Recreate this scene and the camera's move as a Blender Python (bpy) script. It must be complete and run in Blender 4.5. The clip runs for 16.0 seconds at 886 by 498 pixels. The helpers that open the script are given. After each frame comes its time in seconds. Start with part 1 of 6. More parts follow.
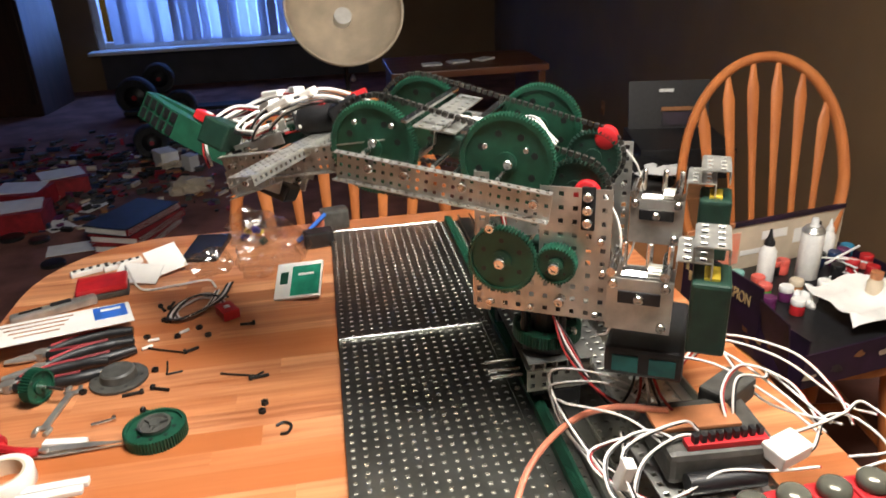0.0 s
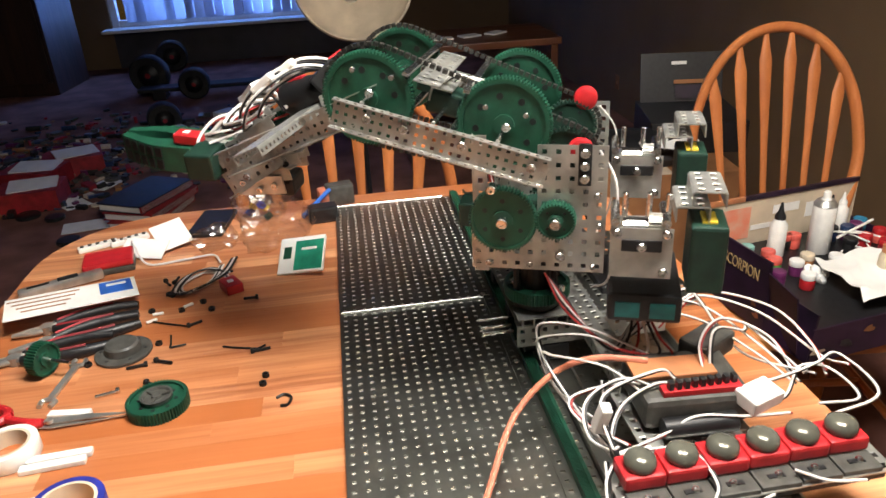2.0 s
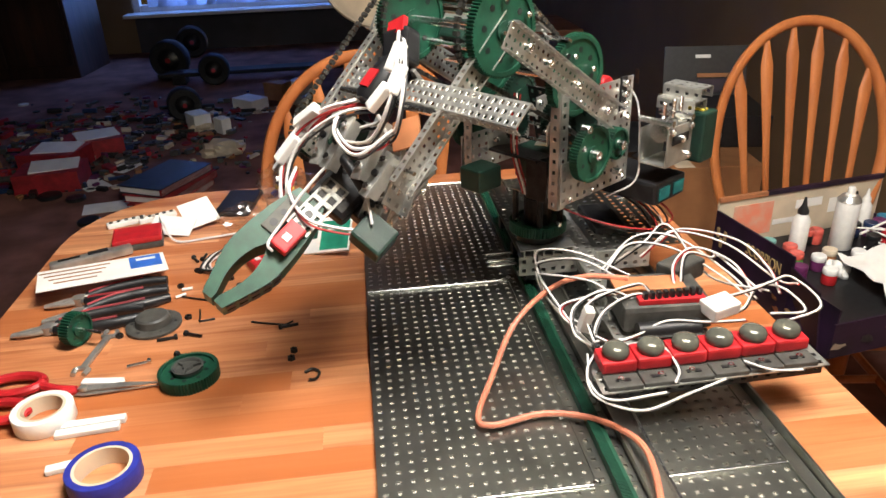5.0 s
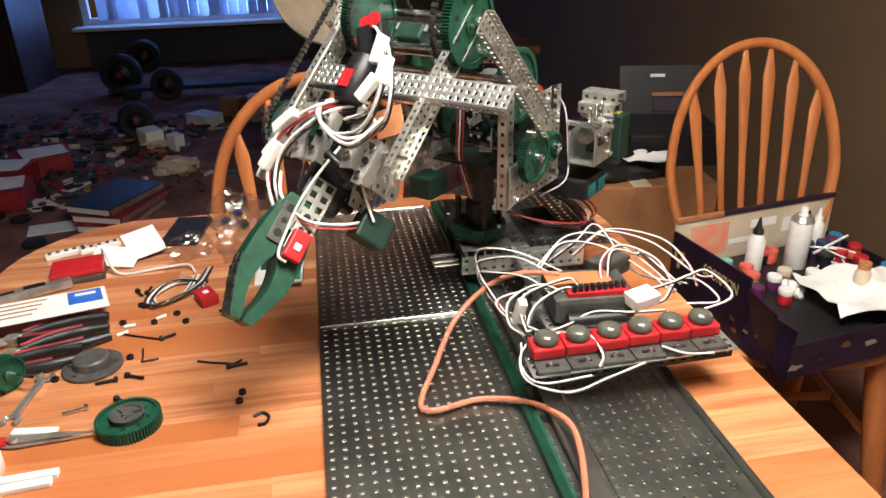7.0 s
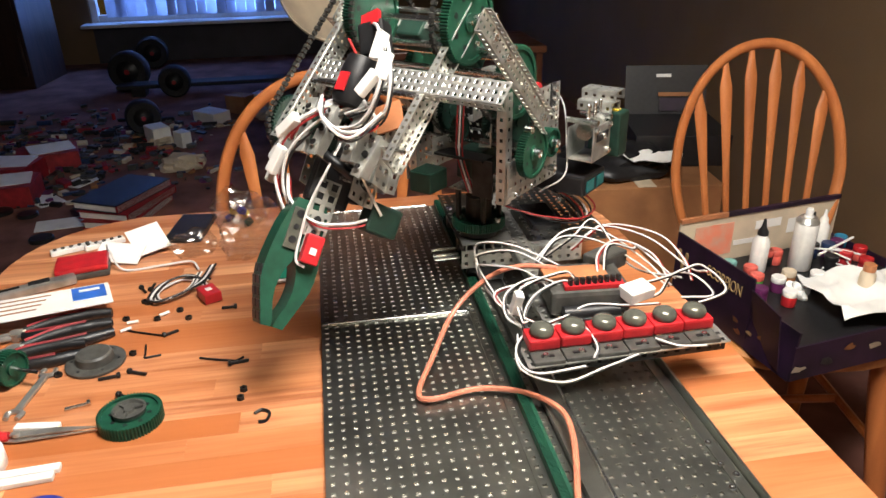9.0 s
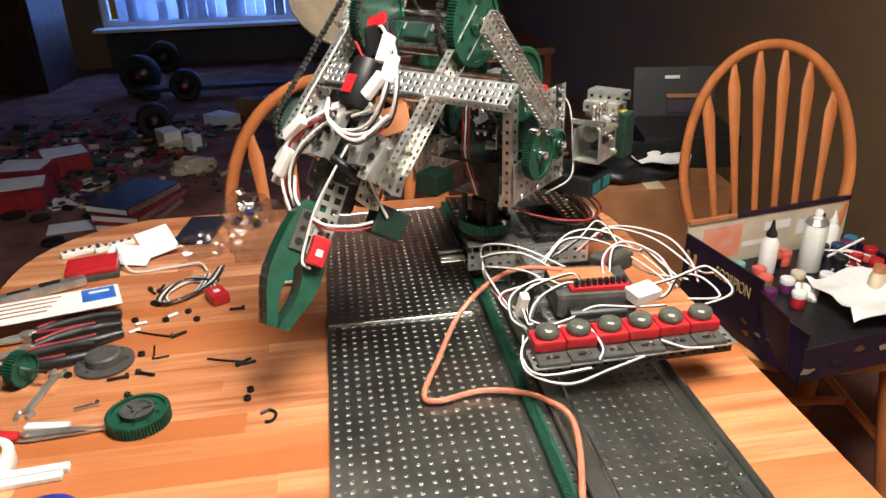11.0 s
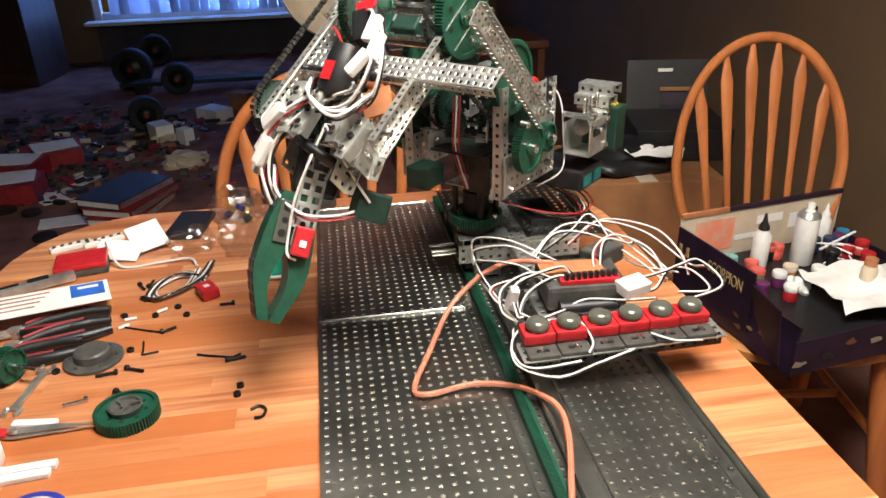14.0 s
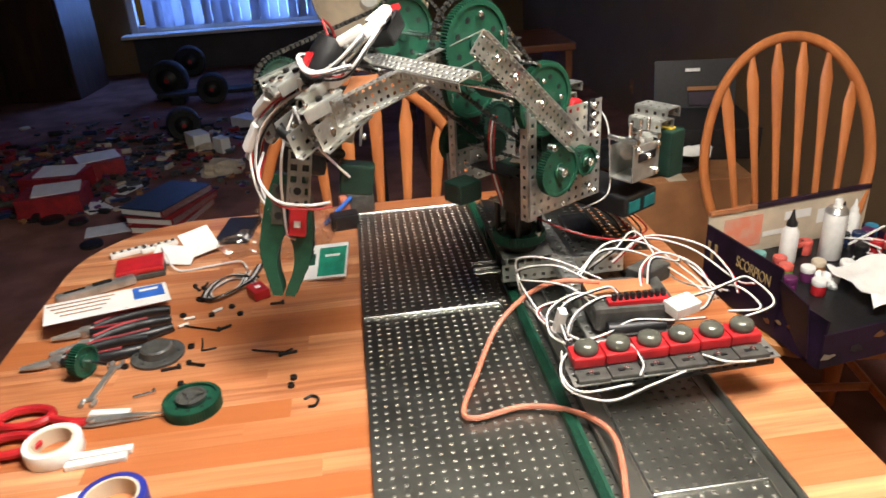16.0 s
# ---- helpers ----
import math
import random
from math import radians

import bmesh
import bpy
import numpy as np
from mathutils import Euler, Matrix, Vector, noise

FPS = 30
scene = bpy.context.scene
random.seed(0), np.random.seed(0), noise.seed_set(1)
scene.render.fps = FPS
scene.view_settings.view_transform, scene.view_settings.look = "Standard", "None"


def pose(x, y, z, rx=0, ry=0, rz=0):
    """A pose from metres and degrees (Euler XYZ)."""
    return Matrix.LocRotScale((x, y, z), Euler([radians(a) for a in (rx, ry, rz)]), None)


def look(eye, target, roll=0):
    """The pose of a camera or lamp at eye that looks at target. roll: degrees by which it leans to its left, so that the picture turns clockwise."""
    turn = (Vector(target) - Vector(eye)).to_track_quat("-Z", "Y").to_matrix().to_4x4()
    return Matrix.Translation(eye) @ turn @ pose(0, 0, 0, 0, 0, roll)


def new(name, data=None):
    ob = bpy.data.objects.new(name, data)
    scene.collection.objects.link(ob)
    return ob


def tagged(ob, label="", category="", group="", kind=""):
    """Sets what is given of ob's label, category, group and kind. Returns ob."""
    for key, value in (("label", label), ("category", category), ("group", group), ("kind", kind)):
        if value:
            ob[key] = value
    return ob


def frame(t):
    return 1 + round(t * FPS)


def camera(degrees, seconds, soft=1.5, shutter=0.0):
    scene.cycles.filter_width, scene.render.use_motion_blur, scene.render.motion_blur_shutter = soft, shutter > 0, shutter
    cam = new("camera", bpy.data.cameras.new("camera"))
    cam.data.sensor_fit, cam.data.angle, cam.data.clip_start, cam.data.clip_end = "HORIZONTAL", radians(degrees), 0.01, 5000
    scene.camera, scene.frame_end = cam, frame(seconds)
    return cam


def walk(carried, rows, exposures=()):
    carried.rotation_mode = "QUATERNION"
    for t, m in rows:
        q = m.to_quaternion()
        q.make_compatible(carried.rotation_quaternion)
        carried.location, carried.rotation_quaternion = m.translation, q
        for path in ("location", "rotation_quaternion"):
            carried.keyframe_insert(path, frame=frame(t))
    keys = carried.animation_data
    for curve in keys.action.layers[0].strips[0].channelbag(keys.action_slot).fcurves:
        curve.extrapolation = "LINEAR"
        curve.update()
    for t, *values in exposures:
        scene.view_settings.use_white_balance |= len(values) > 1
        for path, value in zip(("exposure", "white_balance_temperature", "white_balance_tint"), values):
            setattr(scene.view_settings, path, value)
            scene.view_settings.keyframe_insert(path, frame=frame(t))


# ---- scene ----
cam = camera(63.1, 16.0, 1.5, 0.6)
PATH = [
    (0, (0.017, -0.825, 1.239), (0.291, 0.985, 0.434), -2.4),
    (0.5, (0.047, -0.824, 1.23), (0.244, 0.975, 0.38), -3.3),
    (1, (0.053, -0.822, 1.235), (0.26, 0.968, 0.367), -3.3),
    (1.5, (0.048, -0.824, 1.236), (0.265, 0.967, 0.373), -3.2),
    (2, (0.036, -0.828, 1.233), (0.26, 0.963, 0.373), -3.2),
    (2.5, (0.024, -0.83, 1.235), (0.222, 0.958, 0.361), -3.2),
    (3, (0.014, -0.829, 1.225), (0.184, 0.952, 0.332), -3.1),
    (3.5, (0.009, -0.832, 1.226), (0.192, 0.954, 0.343), -2.9),
    (4, (0.012, -0.84, 1.222), (0.192, 0.953, 0.354), -2.9),
    (4.2, (0.01, -0.841, 1.222), (0.186, 0.946, 0.342), -2.6),
    (6.3, (0.023, -0.814, 1.23), (0.268, 0.97, 0.359), -1.8),
    (6.5, (0.023, -0.808, 1.229), (0.286, 0.966, 0.342), -1.7),
    (7, (0.026, -0.804, 1.235), (0.326, 0.982, 0.385), -1.4),
    (7.5, (0.025, -0.803, 1.236), (0.315, 0.985, 0.386), -1.5),
    (8, (0.029, -0.805, 1.235), (0.328, 0.981, 0.385), -1.4),
    (8.5, (0.03, -0.806, 1.235), (0.305, 0.985, 0.388), -1.4),
    (9, (0.031, -0.806, 1.236), (0.314, 0.981, 0.383), -1.2),
    (11.5, (0.038, -0.811, 1.236), (0.291, 0.984, 0.391), -1.7),
    (12, (0.04, -0.808, 1.236), (0.294, 0.984, 0.386), -1.7),
    (12.5, (0.039, -0.808, 1.236), (0.297, 0.985, 0.39), -1.7),
    (13, (0.041, -0.81, 1.237), (0.31, 0.984, 0.394), -1.9),
    (13.5, (0.039, -0.809, 1.235), (0.31, 0.981, 0.385), -1.7),
    (14, (0.041, -0.807, 1.235), (0.31, 0.977, 0.373), -1.6),
    (14.5, (0.044, -0.809, 1.235), (0.31, 0.978, 0.378), -1.7),
    (15, (0.043, -0.813, 1.238), (0.318, 0.979, 0.393), -1.7),
    (15.5, (0.035, -0.823, 1.24), (0.289, 0.972, 0.394), -2.2),
    (16, (0.025, -0.858, 1.257), (0.213, 0.941, 0.404), -3.6),
]
walk(cam, [(t, look(eye, target, roll)) for t, eye, target, roll in PATH])

# ---- world, lamps ----
world = bpy.data.worlds.new("world")
scene.world = world
world.use_nodes = True
wn = world.node_tree.nodes
wn["Background"].inputs[1].default_value = 0.10
sky = wn.new("ShaderNodeTexSky")
sky.sky_type = "NISHITA"
sky.sun_disc = False
sky.sun_elevation, sky.sun_rotation = radians(4), radians(200)
world.node_tree.links.new(sky.outputs[0], wn["Background"].inputs[0])

LAMP = (0.36, -0.48, 2.12)


def lamp(name, kind, m, energy, color, size):
    d = bpy.data.lights.new(name, kind)
    d.energy, d.color = energy, color
    if kind == "AREA":
        d.shape, d.size = "DISK", size
    else:
        d.shadow_soft_size = size
    ob = new(name, d)
    ob.matrix_world = m
    return ob


for _dx, _dy in ((-0.18, 0.12), (0.18, -0.12)):
    lamp("dining_lamp_light", "POINT", Matrix.Translation((LAMP[0] + _dx, LAMP[1] + _dy, LAMP[2])), 86, (0.985, 0.955, 0.92), 0.22)
lamp("window_daylight", "AREA", pose(-0.78, 6.72, 1.22, 90, 0, 180), 112, (0.16, 0.34, 1.0), 2.3)


# ---- materials ----
def mat(name, color, rough=0.5, metal=0.0, var=0.15, scale=60, bump=0.05, fine=600, color2=None, spec=0.5, coat=0.0):
    """Two scales of variation in colour and gloss, with a fine relief."""
    m = bpy.data.materials.new(name)
    m.use_nodes = True
    n, l = m.node_tree.nodes, m.node_tree.links
    b = n["Principled BSDF"]
    tc = n.new("ShaderNodeTexCoord")
    a = n.new("ShaderNodeTexNoise")
    a.inputs["Scale"].default_value, a.inputs["Detail"].default_value = scale, 5
    f = n.new("ShaderNodeTexNoise")
    f.inputs["Scale"].default_value, f.inputs["Detail"].default_value = fine, 3
    l.new(tc.outputs["Object"], a.inputs["Vector"]), l.new(tc.outputs["Object"], f.inputs["Vector"])
    mix = n.new("ShaderNodeMix")
    mix.data_type = "RGBA"
    c = Vector(color)
    c2 = Vector(color2) if color2 else c * (1 - 2.2 * var)
    mix.inputs["A"].default_value = (*(c * (1 + var * 0.6)), 1)
    mix.inputs["B"].default_value = (*[max(v, 0) for v in c2], 1)
    ramp = n.new("ShaderNodeMapRange")
    ramp.inputs["From Min"].default_value, ramp.inputs["From Max"].default_value = 0.35, 0.68
    l.new(a.outputs["Fac"], ramp.inputs["Value"]), l.new(ramp.outputs[0], mix.inputs["Factor"])
    l.new(mix.outputs["Result"], b.inputs["Base Color"])
    rr = n.new("ShaderNodeMapRange")
    rr.inputs["To Min"].default_value, rr.inputs["To Max"].default_value = max(rough - 0.1, 0.03), min(rough + 0.14, 1)
    l.new(f.outputs["Fac"], rr.inputs["Value"]), l.new(rr.outputs[0], b.inputs["Roughness"])
    b.inputs["Metallic"].default_value = metal
    b.inputs["Specular IOR Level"].default_value = spec
    b.inputs["Coat Weight"].default_value = coat
    if bump:
        bp = n.new("ShaderNodeBump")
        bp.inputs["Strength"].default_value, bp.inputs["Distance"].default_value = bump, 0.002
        l.new(f.outputs["Fac"], bp.inputs["Height"]), l.new(bp.outputs[0], b.inputs["Normal"])
    return m


def wood(name, light, dark, stretch, rough=0.35, per_piece=0.0, coat=0.2, red=None):
    """Long grain along the stretched axis, with a tint of its own for each piece."""
    m = bpy.data.materials.new(name)
    m.use_nodes = True
    n, l = m.node_tree.nodes, m.node_tree.links
    b = n["Principled BSDF"]
    tc = n.new("ShaderNodeTexCoord")
    oi = n.new("ShaderNodeObjectInfo")
    add = n.new("ShaderNodeVectorMath")
    add.operation = "MULTIPLY_ADD"
    add.inputs[1].default_value = (7, 7, 7)
    l.new(oi.outputs["Random"], add.inputs[0]), l.new(tc.outputs["Object"], add.inputs[2])
    mp = n.new("ShaderNodeMapping")
    mp.inputs["Scale"].default_value = stretch
    l.new(add.outputs[0], mp.inputs[0])
    grain = n.new("ShaderNodeTexNoise")
    grain.inputs["Scale"].default_value, grain.inputs["Detail"].default_value, grain.inputs["Distortion"].default_value = 9, 6, 0.6
    l.new(mp.outputs[0], grain.inputs["Vector"])
    fine = n.new("ShaderNodeTexNoise")
    fine.inputs["Scale"].default_value, fine.inputs["Detail"].default_value = 45, 4
    l.new(mp.outputs[0], fine.inputs["Vector"])
    mix = n.new("ShaderNodeMix")
    mix.data_type = "RGBA"
    mix.inputs["A"].default_value, mix.inputs["B"].default_value = (*light, 1), (*dark, 1)
    s = n.new("ShaderNodeMath")
    s.operation = "MULTIPLY_ADD"
    s.inputs[1].default_value = 0.45
    l.new(fine.outputs["Fac"], s.inputs[0]), l.new(grain.outputs["Fac"], s.inputs[2])
    mr = n.new("ShaderNodeMapRange")
    mr.inputs["From Min"].default_value, mr.inputs["From Max"].default_value = 0.50, 0.95
    l.new(s.outputs[0], mr.inputs["Value"]), l.new(mr.outputs[0], mix.inputs["Factor"])
    out = mix.outputs["Result"]
    if per_piece:
        tint = n.new("ShaderNodeMix")
        tint.data_type = "RGBA"
        tint.inputs["B"].default_value = (*(red or dark), 1)
        sc = n.new("ShaderNodeMath")
        sc.operation = "MULTIPLY"
        sc.inputs[1].default_value = per_piece
        l.new(oi.outputs["Random"], sc.inputs[0]), l.new(sc.outputs[0], tint.inputs["Factor"])
        l.new(out, tint.inputs["A"])
        out = tint.outputs["Result"]
    l.new(out, b.inputs["Base Color"])
    rr = n.new("ShaderNodeMapRange")
    rr.inputs["To Min"].default_value, rr.inputs["To Max"].default_value = rough - 0.08, rough + 0.15
    l.new(fine.outputs["Fac"], rr.inputs["Value"]), l.new(rr.outputs[0], b.inputs["Roughness"])
    b.inputs["Coat Weight"].default_value, b.inputs["Coat Roughness"].default_value = coat, 0.25
    bp = n.new("ShaderNodeBump")
    bp.inputs["Strength"].default_value, bp.inputs["Distance"].default_value = 0.12, 0.001
    l.new(fine.outputs["Fac"], bp.inputs["Height"]), l.new(bp.outputs[0], b.inputs["Normal"])
    return m


STEEL = mat("zinc_steel", (0.56, 0.56, 0.52), 0.33, 0.78, 0.16, 40, 0.04)
PLATE = mat("plate_steel", (0.42, 0.425, 0.38), 0.31, 1.0, 0.14, 18, 0.05)
ALU = mat("aluminium", (0.80, 0.80, 0.78), 0.22, 1.0, 0.06, 60, 0.03)
DARKSTEEL = mat("blackened_steel", (0.035, 0.034, 0.033), 0.4, 0.7, 0.2, 80, 0.05)
GREEN = mat("green_plastic", (0.009, 0.070, 0.038), 0.42, 0, 0.15, 70, 0.05)
GREEN_D = mat("dark_green_plastic", (0.008, 0.034, 0.022), 0.45, 0, 0.15, 70, 0.05)
GREY_D = mat("dark_grey_plastic", (0.07, 0.068, 0.06), 0.45, 0, 0.2, 70, 0.05)
OLIVE = mat("olive_grey_plastic", (0.075, 0.075, 0.055), 0.5, 0, 0.2, 70, 0.05)
DULL = mat("dull_aluminium", (0.42, 0.42, 0.38), 0.5, 0.6, 0.12, 50, 0.04)
BELL = mat("grey_green_enamel", (0.15, 0.15, 0.12), 0.13, 0.35, 0.12, 60, 0.03, coat=0.0)
BLACK = mat("black_plastic", (0.012, 0.012, 0.013), 0.4, 0, 0.2, 80, 0.05)
RUBBER = mat("black_rubber", (0.016, 0.016, 0.016), 0.75, 0, 0.2, 80, 0.1)
CHAIN = mat("chain_black", (0.055, 0.052, 0.046), 0.42, 0.4, 0.3, 200, 0.1)
RED = mat("red_plastic", (0.48, 0.017, 0.022), 0.38, 0, 0.1, 60, 0.03)
RED_PAPER = mat("red_card", (0.30, 0.012, 0.018), 0.6, 0, 0.2, 20, 0.05)
WHITE = mat("white_plastic", (0.80, 0.79, 0.75), 0.45, 0, 0.04, 60, 0.03)
PAPER = mat("white_paper", (0.80, 0.79, 0.75), 0.7, 0, 0.05, 15, 0.06)
WIRE_W = mat("white_wire", (0.70, 0.67, 0.64), 0.5, 0, 0.05, 90, 0.03)
WIRE_B = mat("black_wire", (0.015, 0.014, 0.014), 0.5, 0, 0.1, 90, 0.03)
WIRE_R = mat("red_wire", (0.35, 0.02, 0.02), 0.5, 0, 0.1, 90, 0.03)
ORANGE = mat("orange_cable", (0.62, 0.21, 0.125), 0.42, 0, 0.08, 60, 0.03)
COPPER = mat("tan_label", (0.46, 0.18, 0.075), 0.5, 0, 0.1, 40, 0.03)
TAN = mat("tan_card", (0.33, 0.145, 0.055), 0.8, 0, 0.12, 12, 0.1)
CREAM = mat("cream_card", (0.62, 0.52, 0.38), 0.75, 0, 0.10, 12, 0.08)
PALE_RED = mat("coral_print", (0.62, 0.20, 0.12), 0.6, 0, 0.35, 26, 0.03, color2=(0.62, 0.46, 0.34))
PURPLE = mat("purple_print", (0.022, 0.009, 0.026), 0.4, 0, 0.45, 14, 0.03, color2=(0.008, 0.005, 0.01))
HOLE_FLOOR = mat("hole_floor_grey", (0.36, 0.34, 0.29), 0.8, 0, 0.15, 25, 0.1)
GOLD = mat("gold_print", (0.58, 0.40, 0.18), 0.5, 0, 0.2, 50, 0.03)
BLUE = mat("blue_print", (0.03, 0.14, 0.55), 0.45, 0, 0.1, 40, 0.03)
BLUE_TAPE = mat("blue_tape", (0.02, 0.03, 0.30), 0.5, 0, 0.15, 60, 0.05)
TEAL = mat("teal_label", (0.01, 0.17, 0.17), 0.35, 0, 0.15, 60, 0.03)
YELLOW = mat("yellow_label", (0.70, 0.52, 0.05), 0.5, 0, 0.1, 60, 0.03)
CARPET = mat("carpet", (0.23, 0.108, 0.086), 0.95, 0, 0.2, 5, 0.6, 350, spec=0.1)
DADO = mat("blue_grey_panel", (0.055, 0.052, 0.06), 0.7, 0, 0.12, 4, 0.1, 160)
FILL_WALL = mat("fill_wall_paint", (0.58, 0.53, 0.44), 0.75, 0, 0.05, 3, 0.12, 160)
WALL = mat("olive_wall_paint", (0.20, 0.122, 0.058), 0.75, 0, 0.05, 3, 0.12, 160)
# Much darker than a white ceiling, so that less light bounces.
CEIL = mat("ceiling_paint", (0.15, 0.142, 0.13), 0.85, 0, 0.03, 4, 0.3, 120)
DARKWOOD = wood("dark_wood", (0.05, 0.022, 0.012), (0.02, 0.009, 0.006), (1, 1, 0.12), 0.4)
DESKWOOD = wood("red_brown_wood", (0.19, 0.065, 0.025), (0.10, 0.03, 0.012), (0.12, 1, 1), 0.35)
OAK_X = wood("honey_oak_plank", (0.82, 0.41, 0.20), (0.33, 0.105, 0.04), (0.22, 4.0, 1), 0.30, 1.0, 0.3, (0.42, 0.125, 0.036))
OAK_Z = wood("honey_oak", (0.52, 0.182, 0.054), (0.34, 0.10, 0.027), (1.6, 1.6, 0.10), 0.32, 0.25, 0.35)
OAK_SEAT = wood("honey_oak_seat", (0.58, 0.26, 0.075), (0.38, 0.14, 0.035), (1.5, 0.12, 1), 0.32, 0.2, 0.3)

# clear film and glass
CLEAR = bpy.data.materials.new("clear_film")
CLEAR.use_nodes = True
_n, _l = CLEAR.node_tree.nodes, CLEAR.node_tree.links
_t, _g, _mx = _n.new("ShaderNodeBsdfTransparent"), _n.new("ShaderNodeBsdfGlossy"), _n.new("ShaderNodeMixShader")
_t.inputs[0].default_value = (0.93, 0.91, 0.88, 1)
_g.inputs["Roughness"].default_value = 0.22
_nz = _n.new("ShaderNodeTexNoise")
_nz.inputs["Scale"].default_value = 60
_mr = _n.new("ShaderNodeMapRange")
_mr.inputs["To Min"].default_value, _mr.inputs["To Max"].default_value = 0.04, 0.30
_mr.inputs["From Min"].default_value, _mr.inputs["From Max"].default_value = 0.4, 0.7
_l.new(_nz.outputs["Fac"], _mr.inputs["Value"]), _l.new(_mr.outputs[0], _mx.inputs[0])
_l.new(_t.outputs[0], _mx.inputs[1]), _l.new(_g.outputs[0], _mx.inputs[2])
_l.new(_mx.outputs[0], _n["Material Output"].inputs["Surface"])
GLASS = bpy.data.materials.new("window_glass")
GLASS.use_nodes = True
_b = GLASS.node_tree.nodes["Principled BSDF"]
_b.inputs["Transmission Weight"].default_value, _b.inputs["Roughness"].default_value = 1.0, 0.02
BLIND = bpy.data.materials.new("blue_white_blind")
BLIND.use_nodes = True
_n, _l = BLIND.node_tree.nodes, BLIND.node_tree.links
_tr, _df, _mx = _n.new("ShaderNodeBsdfTranslucent"), _n.new("ShaderNodeBsdfDiffuse"), _n.new("ShaderNodeMixShader")
_tr.inputs[0].default_value = _df.inputs[0].default_value = (0.62, 0.64, 0.72, 1)
_nz = _n.new("ShaderNodeTexNoise")
_nz.inputs["Scale"].default_value = 30
_mr = _n.new("ShaderNodeMapRange")
_mr.inputs["To Min"].default_value, _mr.inputs["To Max"].default_value = 0.55, 0.75
_l.new(_nz.outputs["Fac"], _mr.inputs["Value"]), _l.new(_mr.outputs[0], _mx.inputs[0])
_l.new(_df.outputs[0], _mx.inputs[1]), _l.new(_tr.outputs[0], _mx.inputs[2])
_l.new(_mx.outputs[0], _n["Material Output"].inputs["Surface"])
GLOW = bpy.data.materials.new("lamp_glass")
GLOW.use_nodes = True
GLOW.node_tree.nodes["Principled BSDF"].inputs["Emission Color"].default_value = (1, 0.85, 0.62, 1)
GLOW.node_tree.nodes["Principled BSDF"].inputs["Emission Strength"].default_value = 6


# ---- mesh tools ----
def obj(name, bm, mats, parent=None, m=None, smooth=False):
    me = bpy.data.meshes.new(name)
    bmesh.ops.recalc_face_normals(bm, faces=bm.faces)
    bm.to_mesh(me)
    bm.free()
    for k in mats if isinstance(mats, (list, tuple)) else [mats]:
        me.materials.append(k)
    if smooth:
        me.shade_smooth()
        me.set_sharp_from_angle(angle=radians(38))
    ob = new(name, me)
    if parent:
        ob.parent = parent
    if m is not None:
        ob.matrix_basis = m
    return ob


def part(name, bm, material, parent, label="", m=None, smooth=False):
    return tagged(obj(name, bm, material, parent, m, smooth), label)


def BM():
    return bmesh.new()


def box(bm, c, s, m=None, bevel=0.0, mi=0):
    r = bmesh.ops.create_cube(bm, size=1)
    vs = r["verts"]
    for v in vs:
        v.co = Vector((v.co.x * s[0], v.co.y * s[1], v.co.z * s[2]))
    if bevel:
        es = list({e for v in vs for e in v.link_edges})
        r = bmesh.ops.bevel(bm, geom=es, offset=bevel, segments=2, affect="EDGES", profile=0.6)
        vs = list({v for f in r["faces"] for v in f.verts} | {v for v in vs if v.is_valid})
    t = Matrix.Translation(c) @ (m if m is not None else Matrix())
    for v in vs:
        v.co = t @ v.co
    if mi:
        for f in {f for v in vs for f in v.link_faces}:
            f.material_index = mi
    return bm


def lathe(bm, profile, seg=24, m=None, mi=0, close=True):
    """Rings (radius, height) turned about z; caps at both ends."""
    rings = []
    t = m if m is not None else Matrix()
    for r, z in profile:
        rings.append([bm.verts.new(t @ Vector((r * math.cos(2 * math.pi * k / seg), r * math.sin(2 * math.pi * k / seg), z))) for k in range(seg)])
    fs = []
    for a, b in zip(rings, rings[1:]):
        for k in range(seg):
            fs.append(bm.faces.new((a[k], a[(k + 1) % seg], b[(k + 1) % seg], b[k])))
    if close:
        fs += [bm.faces.new(rings[0][::-1]), bm.faces.new(rings[-1])]
    for f in fs:
        f.material_index = mi
    return bm


def turn(axis):
    """Brings z to the axis named."""
    return {"x": pose(0, 0, 0, 0, 90, 0), "y": pose(0, 0, 0, -90, 0, 0), "z": Matrix()}[axis]


def cyl(bm, c, r, h, axis="z", seg=16, mi=0, bev=0.0):
    b = min(bev, r * 0.4, h * 0.4)
    p = [(r - b, -h / 2), (r, -h / 2 + b), (r, h / 2 - b), (r - b, h / 2)] if b else [(r, -h / 2), (r, h / 2)]
    return lathe(bm, p, seg, Matrix.Translation(c) @ turn(axis), mi)


def smooth_path(pts, n=6):
    """A smooth run of points through those given."""
    p = [Vector(q) for q in pts]
    p = [2 * p[0] - p[1]] + p + [2 * p[-1] - p[-2]]
    out = []
    for i in range(1, len(p) - 2):
        for k in range(n):
            t = k / n
            a, b, c, d = p[i - 1], p[i], p[i + 1], p[i + 2]
            out.append(0.5 * (2 * b + (c - a) * t + (2 * a - 5 * b + 4 * c - d) * t * t + (3 * b - a - 3 * c + d) * t ** 3))
    return out + [p[-2]]


